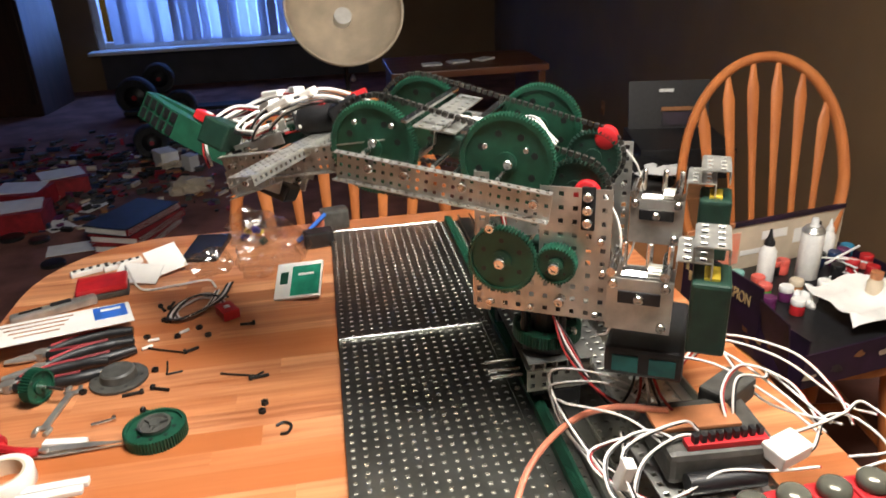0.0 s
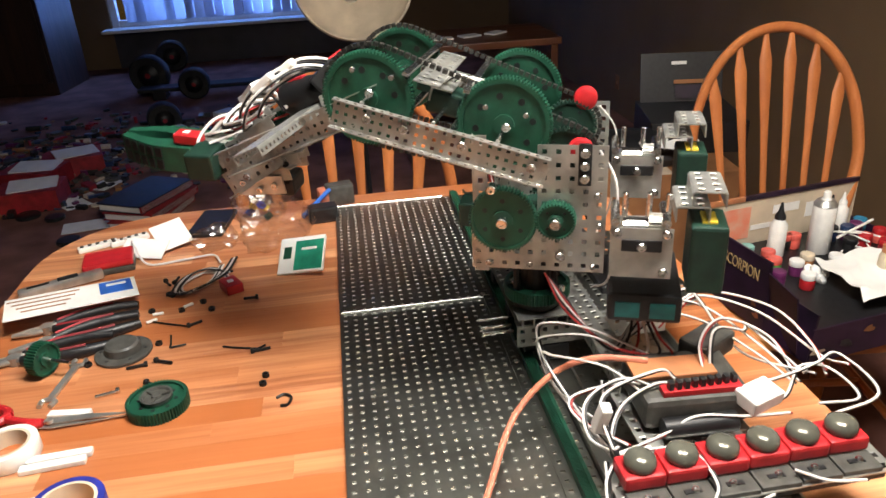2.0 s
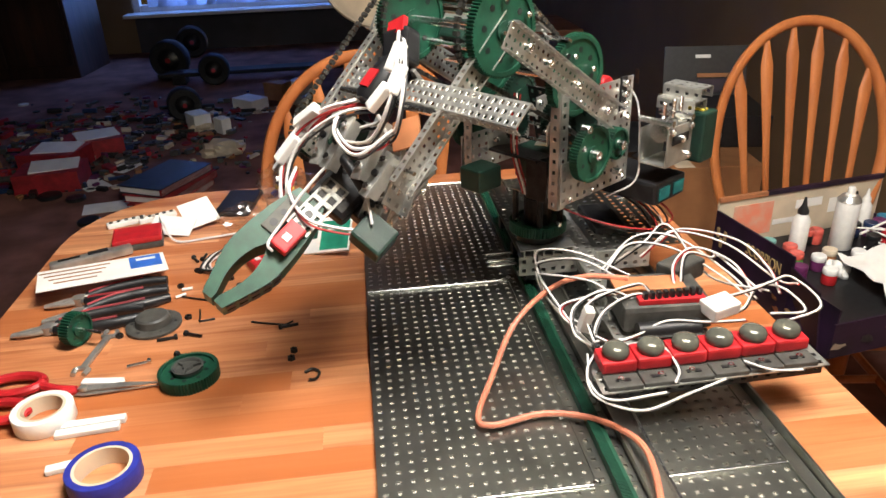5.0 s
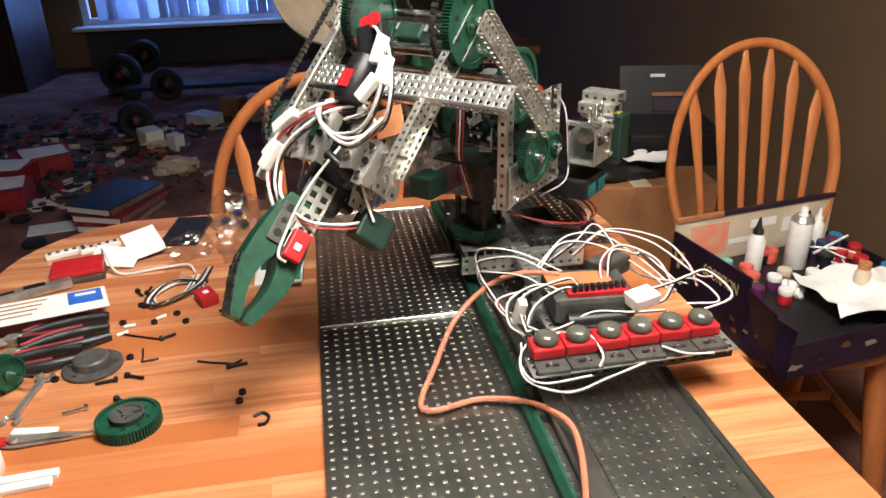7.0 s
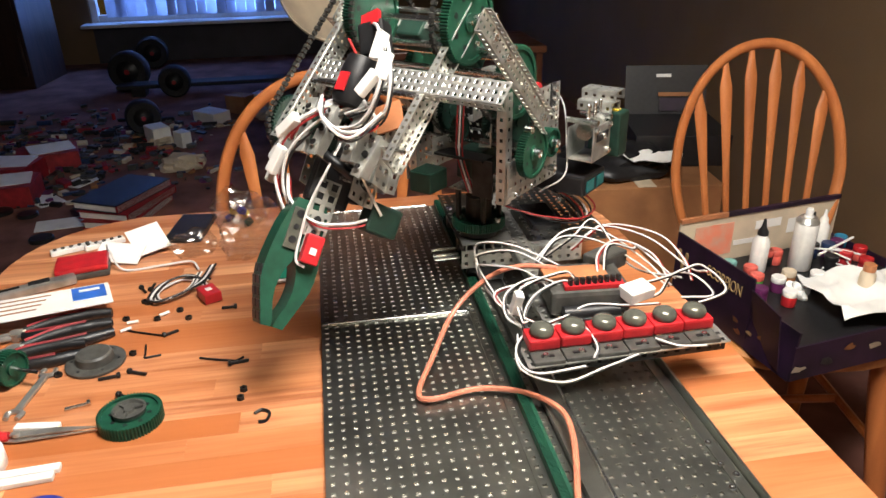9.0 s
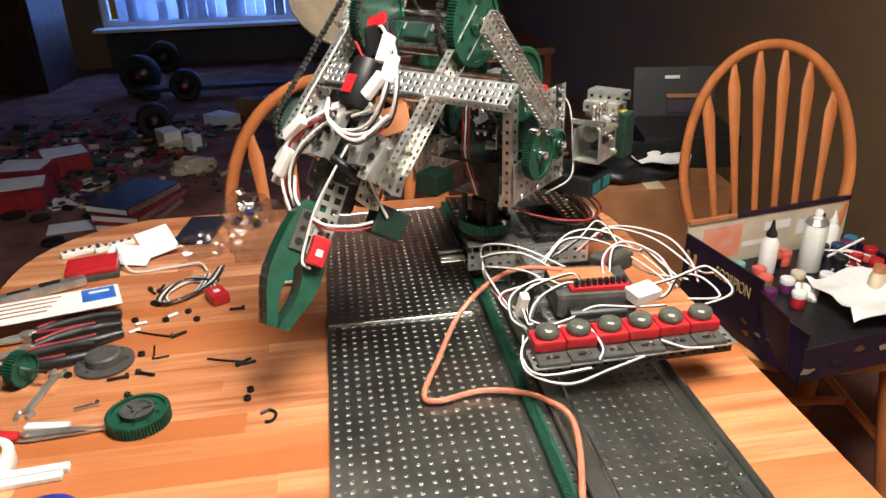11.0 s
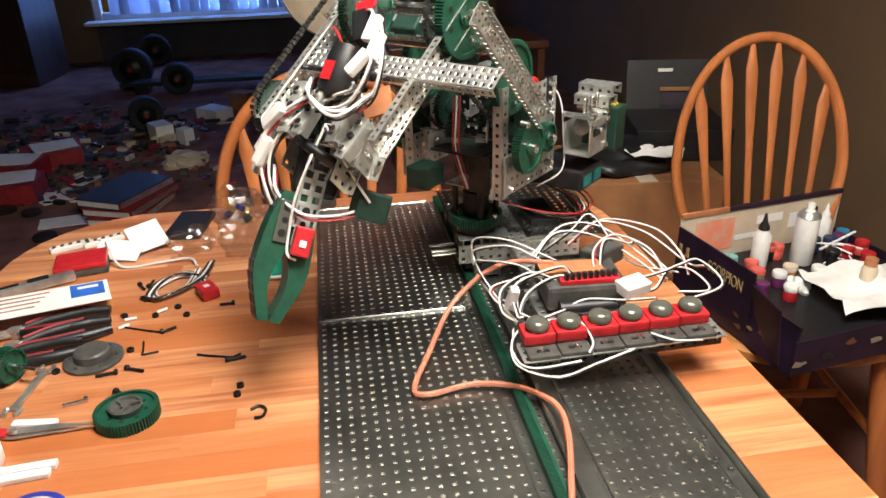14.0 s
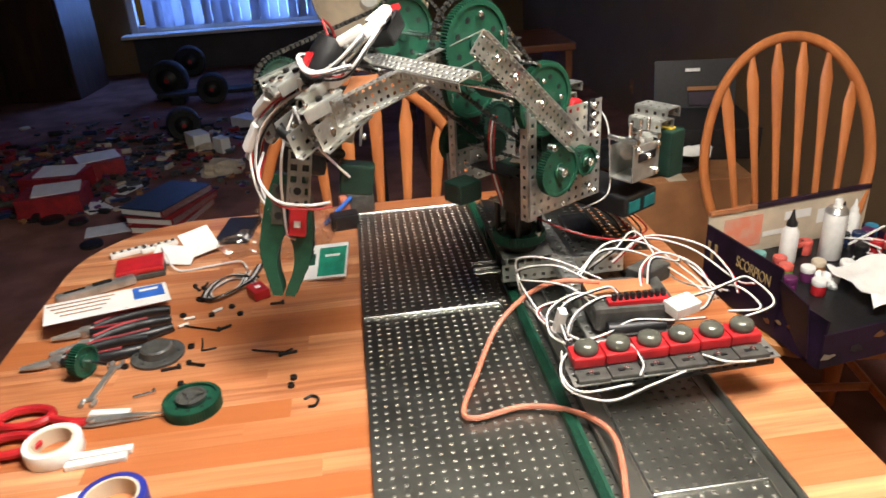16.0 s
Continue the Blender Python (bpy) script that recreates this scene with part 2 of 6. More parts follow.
def tube(bm, pts, r, seg=7, n=6, mi=0, flat=1.0):
    q = smooth_path(pts, n) if n > 1 else [Vector(v) for v in pts]
    rings, side = [], None
    for i, v in enumerate(q):
        d = (q[min(i + 1, len(q) - 1)] - q[max(i - 1, 0)]).normalized()
        if side is None:
            side = d.orthogonal().normalized()
        side = (side - d * side.dot(d)).normalized()
        up = d.cross(side)
        rr = r(i / (len(q) - 1)) if callable(r) else r
        rings.append([bm.verts.new(v + (side * math.cos(2 * math.pi * k / seg) + up * flat * math.sin(2 * math.pi * k / seg)) * rr) for k in range(seg)])
    fs = []
    for a, b in zip(rings, rings[1:]):
        for k in range(seg):
            fs.append(bm.faces.new((a[k], a[(k + 1) % seg], b[(k + 1) % seg], b[k])))
    fs += [bm.faces.new(rings[0][::-1]), bm.faces.new(rings[-1])]
    for f in fs:
        f.material_index = mi
    return bm


P = 0.0127


def sheet(bm, nu, nv, o, u, v, th=0.0012, hole=0.0046, skip=(), chamfer=0.0004, lip=0.0008, P=0.0127):
    """A perforated sheet of nu x nv cells of half an inch, from corner o along the unit vectors u and v, with real square holes."""
    o, u, v = Vector(o), Vector(u).normalized(), Vector(v).normalized()
    w = u.cross(v)
    verts, faces = [], []
    h = hole / 2

    def vid(a, b, c):
        verts.append(o + u * a + v * b + w * c)
        return len(verts) - 1

    grid = {}
    for s, z in ((0, 0.0), (1, -th)):
        for i in range(nu + 1):
            for j in range(nv + 1):
                grid[s, i, j] = vid(i * P, j * P, z)
    for i in range(nu):
        for j in range(nv):
            cx, cy = (i + 0.5) * P, (j + 0.5) * P
            c = [(-1, -1), (1, -1), (1, 1), (-1, 1)]
            g = [(i, j), (i + 1, j), (i + 1, j + 1), (i, j + 1)]
            if (i, j) in skip:
                faces.append([grid[0, a, b] for a, b in g]), faces.append([grid[1, a, b] for a, b in g][::-1])
                continue
            k = h + lip
            top = [vid(cx + a * k, cy + b * k, 0) for a, b in c]
            mid = [vid(cx + a * h, cy + b * h, -chamfer) for a, b in c]
            bot = [vid(cx + a * h, cy + b * h, -th) for a, b in c]
            for q in range(4):
                p2 = (q + 1) % 4
                faces.append([grid[(0, *g[q])], grid[(0, *g[p2])], top[p2], top[q]])
                faces.append([top[q], top[p2], mid[p2], mid[q]])
                faces.append([mid[q], mid[p2], bot[p2], bot[q]])
                faces.append([bot[q], bot[p2], grid[(1, *g[p2])], grid[(1, *g[q])]])
    for i in range(nu):
        for j in (0, nv):
            faces.append([grid[0, i, j], grid[1, i, j], grid[1, i + 1, j], grid[0, i + 1, j]])
    for j in range(nv):
        for i in (0, nu):
            faces.append([grid[0, i, j], grid[0, i, j + 1], grid[1, i, j + 1], grid[1, i, j]])
    vs = [bm.verts.new(p) for p in verts]
    for f in faces:
        bm.faces.new([vs[k] for k in f])
    return bm


def channel(bm, n, wide, o, u, v, flange=1, P=0.0127, hole=0.0046):
    """A C-channel: a web n x wide cells and two flanges that stand off it, all perforated."""
    o, u, v = Vector(o), Vector(u).normalized(), Vector(v).normalized()
    w = u.cross(v)
    sheet(bm, n, wide, o, u, v, hole=hole, P=P, lip=hole * 0.15)
    sheet(bm, n, flange, o - w * 0.0012, u, -w, hole=hole, P=P, lip=hole * 0.15)
    sheet(bm, n, flange, o + v * wide * P - w * (0.0012 + flange * P), u, w, hole=hole, P=P, lip=hole * 0.15)
    return bm


def gear(bm, c, r, th, teeth, axis="y", holes=6, hub=0.3):
    """A spur gear: teeth, rim, sunk web, hub, and dark discs (second material) that paint the shade of through-holes.
    """
    t = Matrix.Translation(c) @ turn(axis)
    n = teeth * 4
    rim, web = 0.86, th * 0.28

    def ring(f, z):
        return [bm.verts.new(t @ Vector((f(k) * math.cos(2 * math.pi * k / n), f(k) * math.sin(2 * math.pi * k / n), z))) for k in range(n)]

    tooth = lambda k: r * (1.0 if k % 4 in (0, 1) else 1 - 4.2 / teeth)
    const = lambda q: (lambda k: r * q)
    rows = [ring(const(hub), -th / 2), ring(const(hub), -web), ring(const(rim), -web), ring(const(rim), -th / 2), ring(tooth, -th / 2), ring(tooth, th / 2),
            ring(const(rim), th / 2), ring(const(rim), web), ring(const(hub), web), ring(const(hub), th / 2)]
    for a, b in zip(rows, rows[1:]):
        for k in range(n):
            bm.faces.new((a[k], a[(k + 1) % n], b[(k + 1) % n], b[k]))
    bm.faces.new(rows[0][::-1]), bm.faces.new(rows[-1])
    for k in range(holes):
        a = 2 * math.pi * (k + 0.5) / holes
        for s in (-1, 1):
            lathe(bm, [(r * 0.075, -0.0003), (r * 0.075, 0.0003)], 8, t @ Matrix.Translation((r * 0.6 * math.cos(a), r * 0.6 * math.sin(a), s * web)), 1)
    return bm


def chain(bm, path, w=0.006, pitch=0.0063, h=0.0042):
    """Roller links laid along a closed run of points."""
    p = [Vector(q) for q in path]
    seg = [(a, b, (b - a).length) for a, b in zip(p, p[1:] + p[:1])]
    total = sum(s[2] for s in seg)
    n = int(total / pitch)
    for k in range(n):
        d = k * total / n
        for a, b, q in seg:
            if d <= q:
                break
            d -= q
        x = (b - a).normalized()
        y = Vector((0, 1, 0))
        m = Matrix((x, y, x.cross(y))).transposed().to_4x4()
        box(bm, a + x * d, (pitch * 0.72, w if k % 2 else w * 0.7, h), m)
    return bm


def belt(c1, r1, c2, r2, y, n=14):
    """Points of a belt round two wheels in an xz plane."""
    a, b = Vector((c1[0], 0, c1[1])), Vector((c2[0], 0, c2[1]))
    d = b - a
    base = math.atan2(d.z, d.x)
    off = math.acos(max(-1, min(1, (r1 - r2) / d.length)))
    out = []
    for k in range(n + 1):
        t = base + off + (2 * math.pi - 2 * off) * k / n
        out.append((a.x + r1 * math.cos(t), y, a.z + r1 * math.sin(t)))
    for k in range(n + 1):
        t = base - off + 2 * off * k / n
        out.append((b.x + r2 * math.cos(t), y, b.z + r2 * math.sin(t)))
    return out


SCREWS = {}


def screws(places, parent, axis="y", r=0.0045, h=0.006, material=None):
    """Screw heads, each an object of its own on one mesh."""
    key = (axis, r, h)
    for c in places:
        if key not in SCREWS:
            bm = BM()
            lathe(bm, [(r * 0.85, -h / 2), (r, -h / 2 + 0.0006), (r, h / 2 - 0.001), (r * 0.8, h / 2), (r * 0.45, h / 2), (r * 0.4, h / 2 - 0.0012)], 10, turn(axis))
            ob = part("screw", bm, material or ALU, parent, m=Matrix.Translation(c))
            SCREWS[key] = ob.data
        else:
            ob = new("screw", SCREWS[key])
            ob.parent, ob.location = parent, c


def screw(bm, c, axis="y", r=0.0035, h=0.004, mi=0):
    cyl(bm, c, r, h, axis, 8, mi, 0.0008)
    return bm


# ---- the room ----
def slab(name, lo, hi, material, label, cat="wall"):
    bm = box(BM(), [(a + b) / 2 for a, b in zip(lo, hi)], [b - a for a, b in zip(lo, hi)])
    return tagged(obj(name, bm, material), label, cat, kind="structure")


WY = 6.40
slab("floor", (-4.2, -2.6, -0.1), (1.72, WY + 0.16, 0), CARPET, "brown cut-pile carpet strewn with toys and parts", "floor")
slab("ceiling", (-4.2, -2.6, 2.44), (1.72, WY + 0.16, 2.54), CEIL, "textured ceiling, coloured dark to cut bounced light", "ceiling")
# Never in view; its pale colour throws fill light on the arm.
slab("wall_south", (-4.2, -2.72, 0), (1.72, -2.6, 2.44), FILL_WALL, "unseen wall behind the camera, pale to bounce fill light")
slab("wall_west", (-4.32, -2.72, 0), (-4.2, WY + 0.16, 2.44), WALL, "olive brown painted side wall")
slab("wall_east", (1.72, -2.72, 0), (1.84, WY + 0.16, 2.44), WALL, "olive brown painted wall beside the dining chair")
# the wall with the window
DX0, DX1, DZ0, DZ1 = -2.0, 0.45, 0.36, 2.08
slab("wall_north_1", (-4.2, WY, 0), (DX0, WY + 0.14, 2.44), WALL, "dim wall beside the window")
slab("wall_north_2", (DX1, WY, 0), (1.72, WY + 0.14, 2.44), WALL, "dim wall beside the window")
slab("wall_north_3", (DX0, WY, DZ1), (DX1, WY + 0.14, 2.44), WALL, "dim wall above the window")
slab("wall_north_4", (DX0, WY, 0), (DX1, WY + 0.14, DZ0 - 0.03), DADO, "dark blue-grey panel under the window")


def window():
    root = tagged(new("window_1"), "wide window with closed vertical blinds glowing blue at dusk", "window", kind="structure")
    root.location = ((DX0 + DX1) / 2, WY, DZ0)
    w, h = DX1 - DX0, DZ1 - DZ0
    bm = BM()
    for x in (-w / 2 + 0.03, w / 2 - 0.03, 0.0):
        box(bm, (x, 0.07, h / 2), (0.06, 0.08, h), bevel=0.006)
    for z in (0.03, h - 0.03):
        box(bm, (0, 0.07, z), (w - 0.122, 0.076, 0.06), bevel=0.006)
    part("window_frame", bm, WHITE, root, "white painted frame")
    part("window_sill", box(BM(), (0, -0.05, -0.015), (w + 0.12, 0.22, 0.03), bevel=0.008), WHITE, root, "pale sill")
    for x in (-w / 4, w / 4):
        p = part("pane", box(BM(), (x, 0.07, h / 2), (w / 2 - 0.08, 0.006, h - 0.1)), GLASS, root, "dark glass pane")
        p.visible_shadow = False
    part("head_rail", box(BM(), (0, -0.01, h - 0.03), (w - 0.02, 0.05, 0.05), bevel=0.004), WHITE, root, "white blind rail")
    n = 26
    data = None
    for k in range(n):
        if data is None:
            bm = BM()
            q = [(-0.044, 0.0), (-0.022, -0.006), (0, -0.008), (0.022, -0.006), (0.044, 0.0)]
            rows = [[bm.verts.new((x, y, z)) for x, y in q] for z in (0.045, h - 0.06)]
            for i in range(4):
                bm.faces.new((rows[0][i], rows[0][i + 1], rows[1][i + 1], rows[1][i]))
            bmesh.ops.solidify(bm, geom=bm.faces[:], thickness=0.001)
            s = part("blind_slat", bm, BLIND, root, smooth=True)
            data = s.data
        else:
            s = new("blind_slat", data)
            s.parent = root
        s.matrix_basis = pose(-w / 2 + 0.19 + k * (w - 0.26) / (n - 1), -0.005, 0, 0, 0, 24 + 9 * math.sin(k * 2.3))
    return root


window()

# ceiling lamp over the table
def ceiling_lamp():
    root = tagged(new("ceiling_lamp"), "hanging ceiling lamp with warm glowing bulbs in an added drum shade", "lamp")
    root.location = (LAMP[0], LAMP[1], 2.44)
    part("canopy", lathe(BM(), [(0.03, -0.03), (0.055, -0.02), (0.06, 0)], 24), STEEL, root, smooth=True)
    part("rod", cyl(BM(), (0, 0, -0.10), 0.006, 0.15, "z", 10), STEEL, root)
    # Unseen drum, added to hold lamp light off the far room.
    shade = [(0.415, -0.46), (0.42, -0.46), (0.40, -0.06), (0.395, -0.06)]
    part("shade", lathe(BM(), shade + shade[:1], 48, close=False), CREAM, root, "unseen drum shade added to cut light on the far walls", smooth=True)
    for dx, dy in ((-0.18, 0.12), (0.18, -0.12)):
        part("arm", tube(BM(), [(0, 0, -0.17), (dx * 0.5, dy * 0.5, -0.19), (dx, dy, -0.16)], 0.006, 8, 4), STEEL, root, "curved lamp arm", smooth=True)
        part("bulb", lathe(BM(), [(0.012, 0.0), (0.03, -0.02), (0.035, -0.05), (0.02, -0.07), (0.002, -0.075)], 16), GLOW, root, "glowing bulb", pose(dx, dy, -0.14), True)


ceiling_lamp()

# ---- the table ----
TZ = 0.75
TX, TY0, TY1, THW, TR = 0.006, -0.80, 0.455, 0.486, 0.20


def table_half(y):
    """Half width of the top at y: straight sides, round ends."""
    d = max(y - (TY1 - TR), (TY0 + TR) - y, 0)
    return THW - TR + math.sqrt(max(TR * TR - d * d, 0)) if d > 0 else THW


def dining_table():
    root = tagged(new("dining_table"), "honey oak dining table with a glued-plank top, cluttered with parts", "table")
    root.location = (TX, 0, 0)
    bm = BM()
    pts = []
    for cx, cy, a0 in ((THW - TR, TY1 - TR, 0), (-THW + TR, TY1 - TR, 90), (-THW + TR, TY0 + TR, 180), (THW - TR, TY0 + TR, 270)):
        for k in range(13):
            a = radians(a0 + 90 * k / 12)
            pts.append((cx + TR * math.cos(a), cy + TR * math.sin(a)))
    prof = [(0.006, TZ - 0.030), (0.0, TZ - 0.024), (0.0, TZ - 0.0102), (0.004, TZ - 0.006)]
    rings = []
    for ins, z in prof:
        rings.append([bm.verts.new((x * (1 - ins / THW), y - ins * (1 if y > 0 else -1) * min(abs(y) / 0.3, 1), z)) for x, y in pts])
    for a, b in zip(rings, rings[1:]):
        for k in range(len(pts)):
            bm.faces.new((a[k], a[(k + 1) % len(pts)], b[(k + 1) % len(pts)], b[k]))
    bm.faces.new(rings[0][::-1]), bm.faces.new(rings[-1])
    part("tabletop", bm, OAK_SEAT, root, "rounded oak edge")
    bm = BM()
    lathe(bm, [(0.05, 0.12), (0.075, 0.16), (0.06, 0.3), (0.085, 0.45), (0.06, 0.62), (0.11, TZ - 0.031)], 20, Matrix.Translation((0, -0.17, 0)))
    part("pedestal", bm, OAK_Z, root, "turned oak pedestal", smooth=True)
    for k in range(4):
        bm = BM()
        tube(bm, [(0.05, 0, 0.2), (0.2, 0, 0.17), (0.32, 0, 0.07), (0.38, 0, 0.02)], 0.028, 10, 5)
        part("foot", bm, OAK_Z, root, "curved oak foot", pose(0, -0.17, 0, 0, 0, 45 + 90 * k), True)
    return root


TABLE = dining_table()


def planks(root):
    """Glued staves of the table top, each a piece of its own."""
    rng = random.Random(5)
    y, w = TY0 + 0.004, 0.034
    while y < TY1 - 0.006:
        y1 = min(y + w, TY1 - 0.003)
        x = -THW
        cuts = []
        x = -THW + rng.uniform(0.15, 0.5)
        while x < THW - 0.12:
            cuts.append(x)
            x += rng.uniform(0.28, 0.62)
        lim = THW + 1
        ends = [-lim] + cuts + [lim]
        for a, b in zip(ends, ends[1:]):
            bm = BM()
            h0, h1 = table_half(y) - 0.003, table_half(y1) - 0.003
            g = 0.00003
            q = [(max(a + g, -h0), y + g), (min(b - g, h0), y + g), (min(b - g, h1), y1 - g), (max(a + g, -h1), y1 - g)]
            if q[1][0] - q[0][0] < 0.005 or q[2][0] - q[3][0] < 0.005:
                bm.free()
                continue
            dz = rng.uniform(-0.00002, 0.0)
            top = [bm.verts.new((px, py, TZ + dz)) for px, py in q]
            bot = [bm.verts.new((px, py, TZ - 0.0058)) for px, py in q]
            bm.faces.new(top), bm.faces.new(bot[::-1])
            for k in range(4):
                bm.faces.new((top[k], bot[k], bot[(k + 1) % 4], top[(k + 1) % 4]))
            part("plank", bm, OAK_X, root)
        y = y1


# ---- chairs ----
def windsor_chair(label, wide=1.0, tall=1.0):
    """Bow-back chair; the origin lies under the middle of its seat, the back towards +y."""
    root = tagged(new("dining_chair"), label, "chair", "chairs round the table")
    bm = BM()
    outline = []
    for k in range(28):
        a = 2 * math.pi * k / 28
        c, s = math.cos(a), math.sin(a)
        outline.append((0.215 * math.copysign(abs(c) ** 0.75, c), 0.205 * math.copysign(abs(s) ** 0.75, s)))
    rings = [[bm.verts.new((x * f, y * f, z)) for x, y in outline] for f, z in ((0.90, 0.425), (1.0, 0.437), (1.0, 0.455), (0.95, 0.462), (0.6, 0.452))]
    for a, b in zip(rings, rings[1:]):
        for k in range(28):
            bm.faces.new((a[k], a[(k + 1) % 28], b[(k + 1) % 28], b[k]))
    bm.faces.new(rings[0][::-1]), bm.faces.new(rings[-1])
    part("seat", bm, OAK_SEAT, root, "saddled oak seat", smooth=True)
    H, W, y0, lean = 0.515 * tall, 0.190 * wide, 0.17, 0.13 * tall
    arch = []
    for k in range(25):
        a = math.pi * k / 24
        x = W * math.cos(a)
        z = 0.23 * tall + (H - 0.23 * tall) * math.sin(a) ** 0.9
        arch.append((x, z))
    side = [(x * wide, z * tall) for x, z in ((0.122, 0.0), (0.152, 0.08), (0.178, 0.16))]
    pts = [(x, z) for x, z in side] + arch + [(-x, z) for x, z in reversed(side)]
    run = [(x, y0 + lean * z / H, 0.455 + z) for x, z in pts]
    part("bow", tube(BM(), run, 0.0105, 10, 3, flat=1.25), OAK_Z, root, "bent oak bow", smooth=True)
    for k in range(6):
        f = (k - 2.5) / 2.5
        xb, xt = 0.100 * f * wide, 0.143 * f * wide
        zt = 0.23 * tall + (H - 0.23 * tall) * math.sqrt(max(1 - (xt / W) ** 2, 0)) ** 0.9
        bm = BM()
        prof = [(0, 0.0055), (0.1, 0.006), (0.3, 0.0075), (0.55, 0.0085), (0.78, 0.0125), (0.88, 0.014), (0.94, 0.009), (1.0, 0.005)]
        rings = []
        for t, hw in prof:
            x, z = xb + (xt - xb) * t, zt * t
            hd = 0.0055 if t < 0.7 else 0.0042
            rings.append([bm.verts.new((x + hw * math.cos(2 * math.pi * q / 8), y0 + lean * z / H + hd * math.sin(2 * math.pi * q / 8), 0.45 + z)) for q in range(8)])
        for a, b in zip(rings, rings[1:]):
            for q in range(8):
                bm.faces.new((a[q], a[(q + 1) % 8], b[(q + 1) % 8], b[q]))
        bm.faces.new(rings[0][::-1]), bm.faces.new(rings[-1])
        part("spindle", bm, OAK_Z, root, smooth=True)
    for sx in (-1, 1):
        for sy in (-1, 1):
            bm = BM()
            tube(bm, [(0.14 * sx, 0.14 * sy, 0.43), (0.165 * sx, 0.165 * sy, 0.25), (0.19 * sx, 0.2 * sy, 0.0)], lambda t: 0.016 + 0.008 * math.sin(math.pi * t), 10, 4)
            part("leg", bm, OAK_Z, root, "turned oak leg", smooth=True)
    for sx in (-1, 1):
        part("stretcher", tube(BM(), [(0.168 * sx, -0.172, 0.22), (0.168 * sx, 0.172, 0.22)], 0.010, 8, 1), OAK_Z, root, smooth=True)
    part("stretcher", tube(BM(), [(-0.168, 0, 0.22), (0.168, 0, 0.22)], 0.010, 8, 1), OAK_Z, root, smooth=True)
    return root


CHAIR_R = windsor_chair("honey oak bow-back chair holding an open game box of paints")
CHAIR_R.matrix_basis = pose(0.964, 0.412, -0.02, 0, 0, -9)
CHAIR_L = windsor_chair("honey oak bow-back chair pushed in at the table's end", 1.12, 0.96)
CHAIR_L.matrix_basis = pose(0.0125, 0.327, 0, 0, 0, -2.4)

# ---- base plates and rail ----
ZP = 0.758


def base_plates():
    root = tagged(new("base_track"), "perforated steel base plates bolted together as a track on the table", "track")
    root.location = (0, 0, TZ)
    z = ZP - TZ
    for i, x in enumerate((0.0, 0.1907)):
        for j, y in enumerate((0.0004, -0.3806, -0.7616)):
            dz = 0.0012 * ((i + j) % 2)
            bm = sheet(BM(), 15, 30, (x, y, z - dz), (1, 0, 0), (0, 1, 0), 0.0012, 0.0042, chamfer=0.0001, lip=0.0001)
            part("base_plate", bm, PLATE, root, "perforated dull steel plate")
    # Added pale sheet: gives the near holes their bright dots of light.
    part("backing_sheet", box(BM(), (0.1906, -0.191, z - 0.0034), (0.378, 1.138, 0.0012)), HOLE_FLOOR, root, "pale sheet added under the plates to brighten their holes")
    bm = BM()
    for x in (0.0, 0.3812):
        box(bm, (x, -0.1905, z - 0.0045), (0.0011, 1.143, 0.007))
    part("side_flange", bm, PLATE, root, "folded steel edge")
    for y in (0.0008, -0.3802, 0.381):
        part("seam_strip", tube(BM(), [(0.001, y, z), (0.1905, y, z)], 0.0021, 10, 1), ALU, root, "bright bent plate edge", smooth=True)
    part("seam_strip", tube(BM(), [(0.2525, -0.3802, z), (0.379, -0.3802, z)], 0.0018, 10, 1), ALU, root, "bright bent plate edge", smooth=True)
    # rack
    bm = BM()
    box(bm, (0.2105, -0.1905, z + 0.004), (0.013, 1.143, 0.008))
    n = 720
    for k in range(n):
        yy = -0.762 + 1.143 * (k + 0.5) / n
        box(bm, (0.2085, yy, z + 0.0088), (0.009, 0.00085, 0.0018))
    part("gear_rack", bm, GREEN, root, "long green plastic gear rack")
    bm = BM()
    box(bm, (0.240, -0.1905, z + 0.0015), (0.024, 1.143, 0.003))
    box(bm, (0.2295, -0.1905, z + 0.005), (0.003, 1.143, 0.010))
    part("slide_rail", bm, PLATE, root, "dull metal slide rail")
    part("rail_lip", box(BM(), (0.2505, -0.1905, z + 0.005), (0.0024, 1.143, 0.010)), ALU, root, "bright rail lip")
    bm = BM()
    box(bm, (0.372, -0.1905, z + 0.001), (0.012, 1.143, 0.002))
    box(bm, (0.3805, -0.1905, z + 0.005), (0.0025, 1.143, 0.012))
    part("edge_rail", bm, PLATE, root, "steel edge rail")
    screws([(x, y, z + 0.003) for x, y in ((0.365, -0.33), (0.372, -0.345), (0.19, -0.3795), (0.19, 0.002), (0.36, -0.36), (0.368, -0.30), (0.196, -0.16))], root, "z", 0.0036, 0.004)
    return root


base_plates()


# ---- the robot arm ----
AX, AY, ROOTZ = 0.225, 0.100, TZ
robot = tagged(new("robot"), "metal and green plastic robot arm on a sliding carriage, trailing wires", "robot arm")
robot.location = (AX, AY, ROOTZ)


def zz(z):
    return z - ROOTZ


# carriage: does not turn
bm = BM()
sheet(bm, 17, 17, (-0.028, -0.026, zz(0.812)), (1, 0, 0), (0, 1, 0))
carriage = part("carriage", bm, PLATE, robot, "perforated steel sliding carriage")
bm = channel(BM(), 6, 2, (-0.030, -0.030, zz(0.787)), (1, 0, 0), (0, 0, 1))
part("front_channel", bm, STEEL, carriage, "perforated steel channel")
bm = channel(BM(), 6, 2, (0.064, -0.033, zz(0.787)), (1, 0, 0), (0, 0, 1))
part("front_channel", bm, STEEL, carriage, "perforated steel channel")
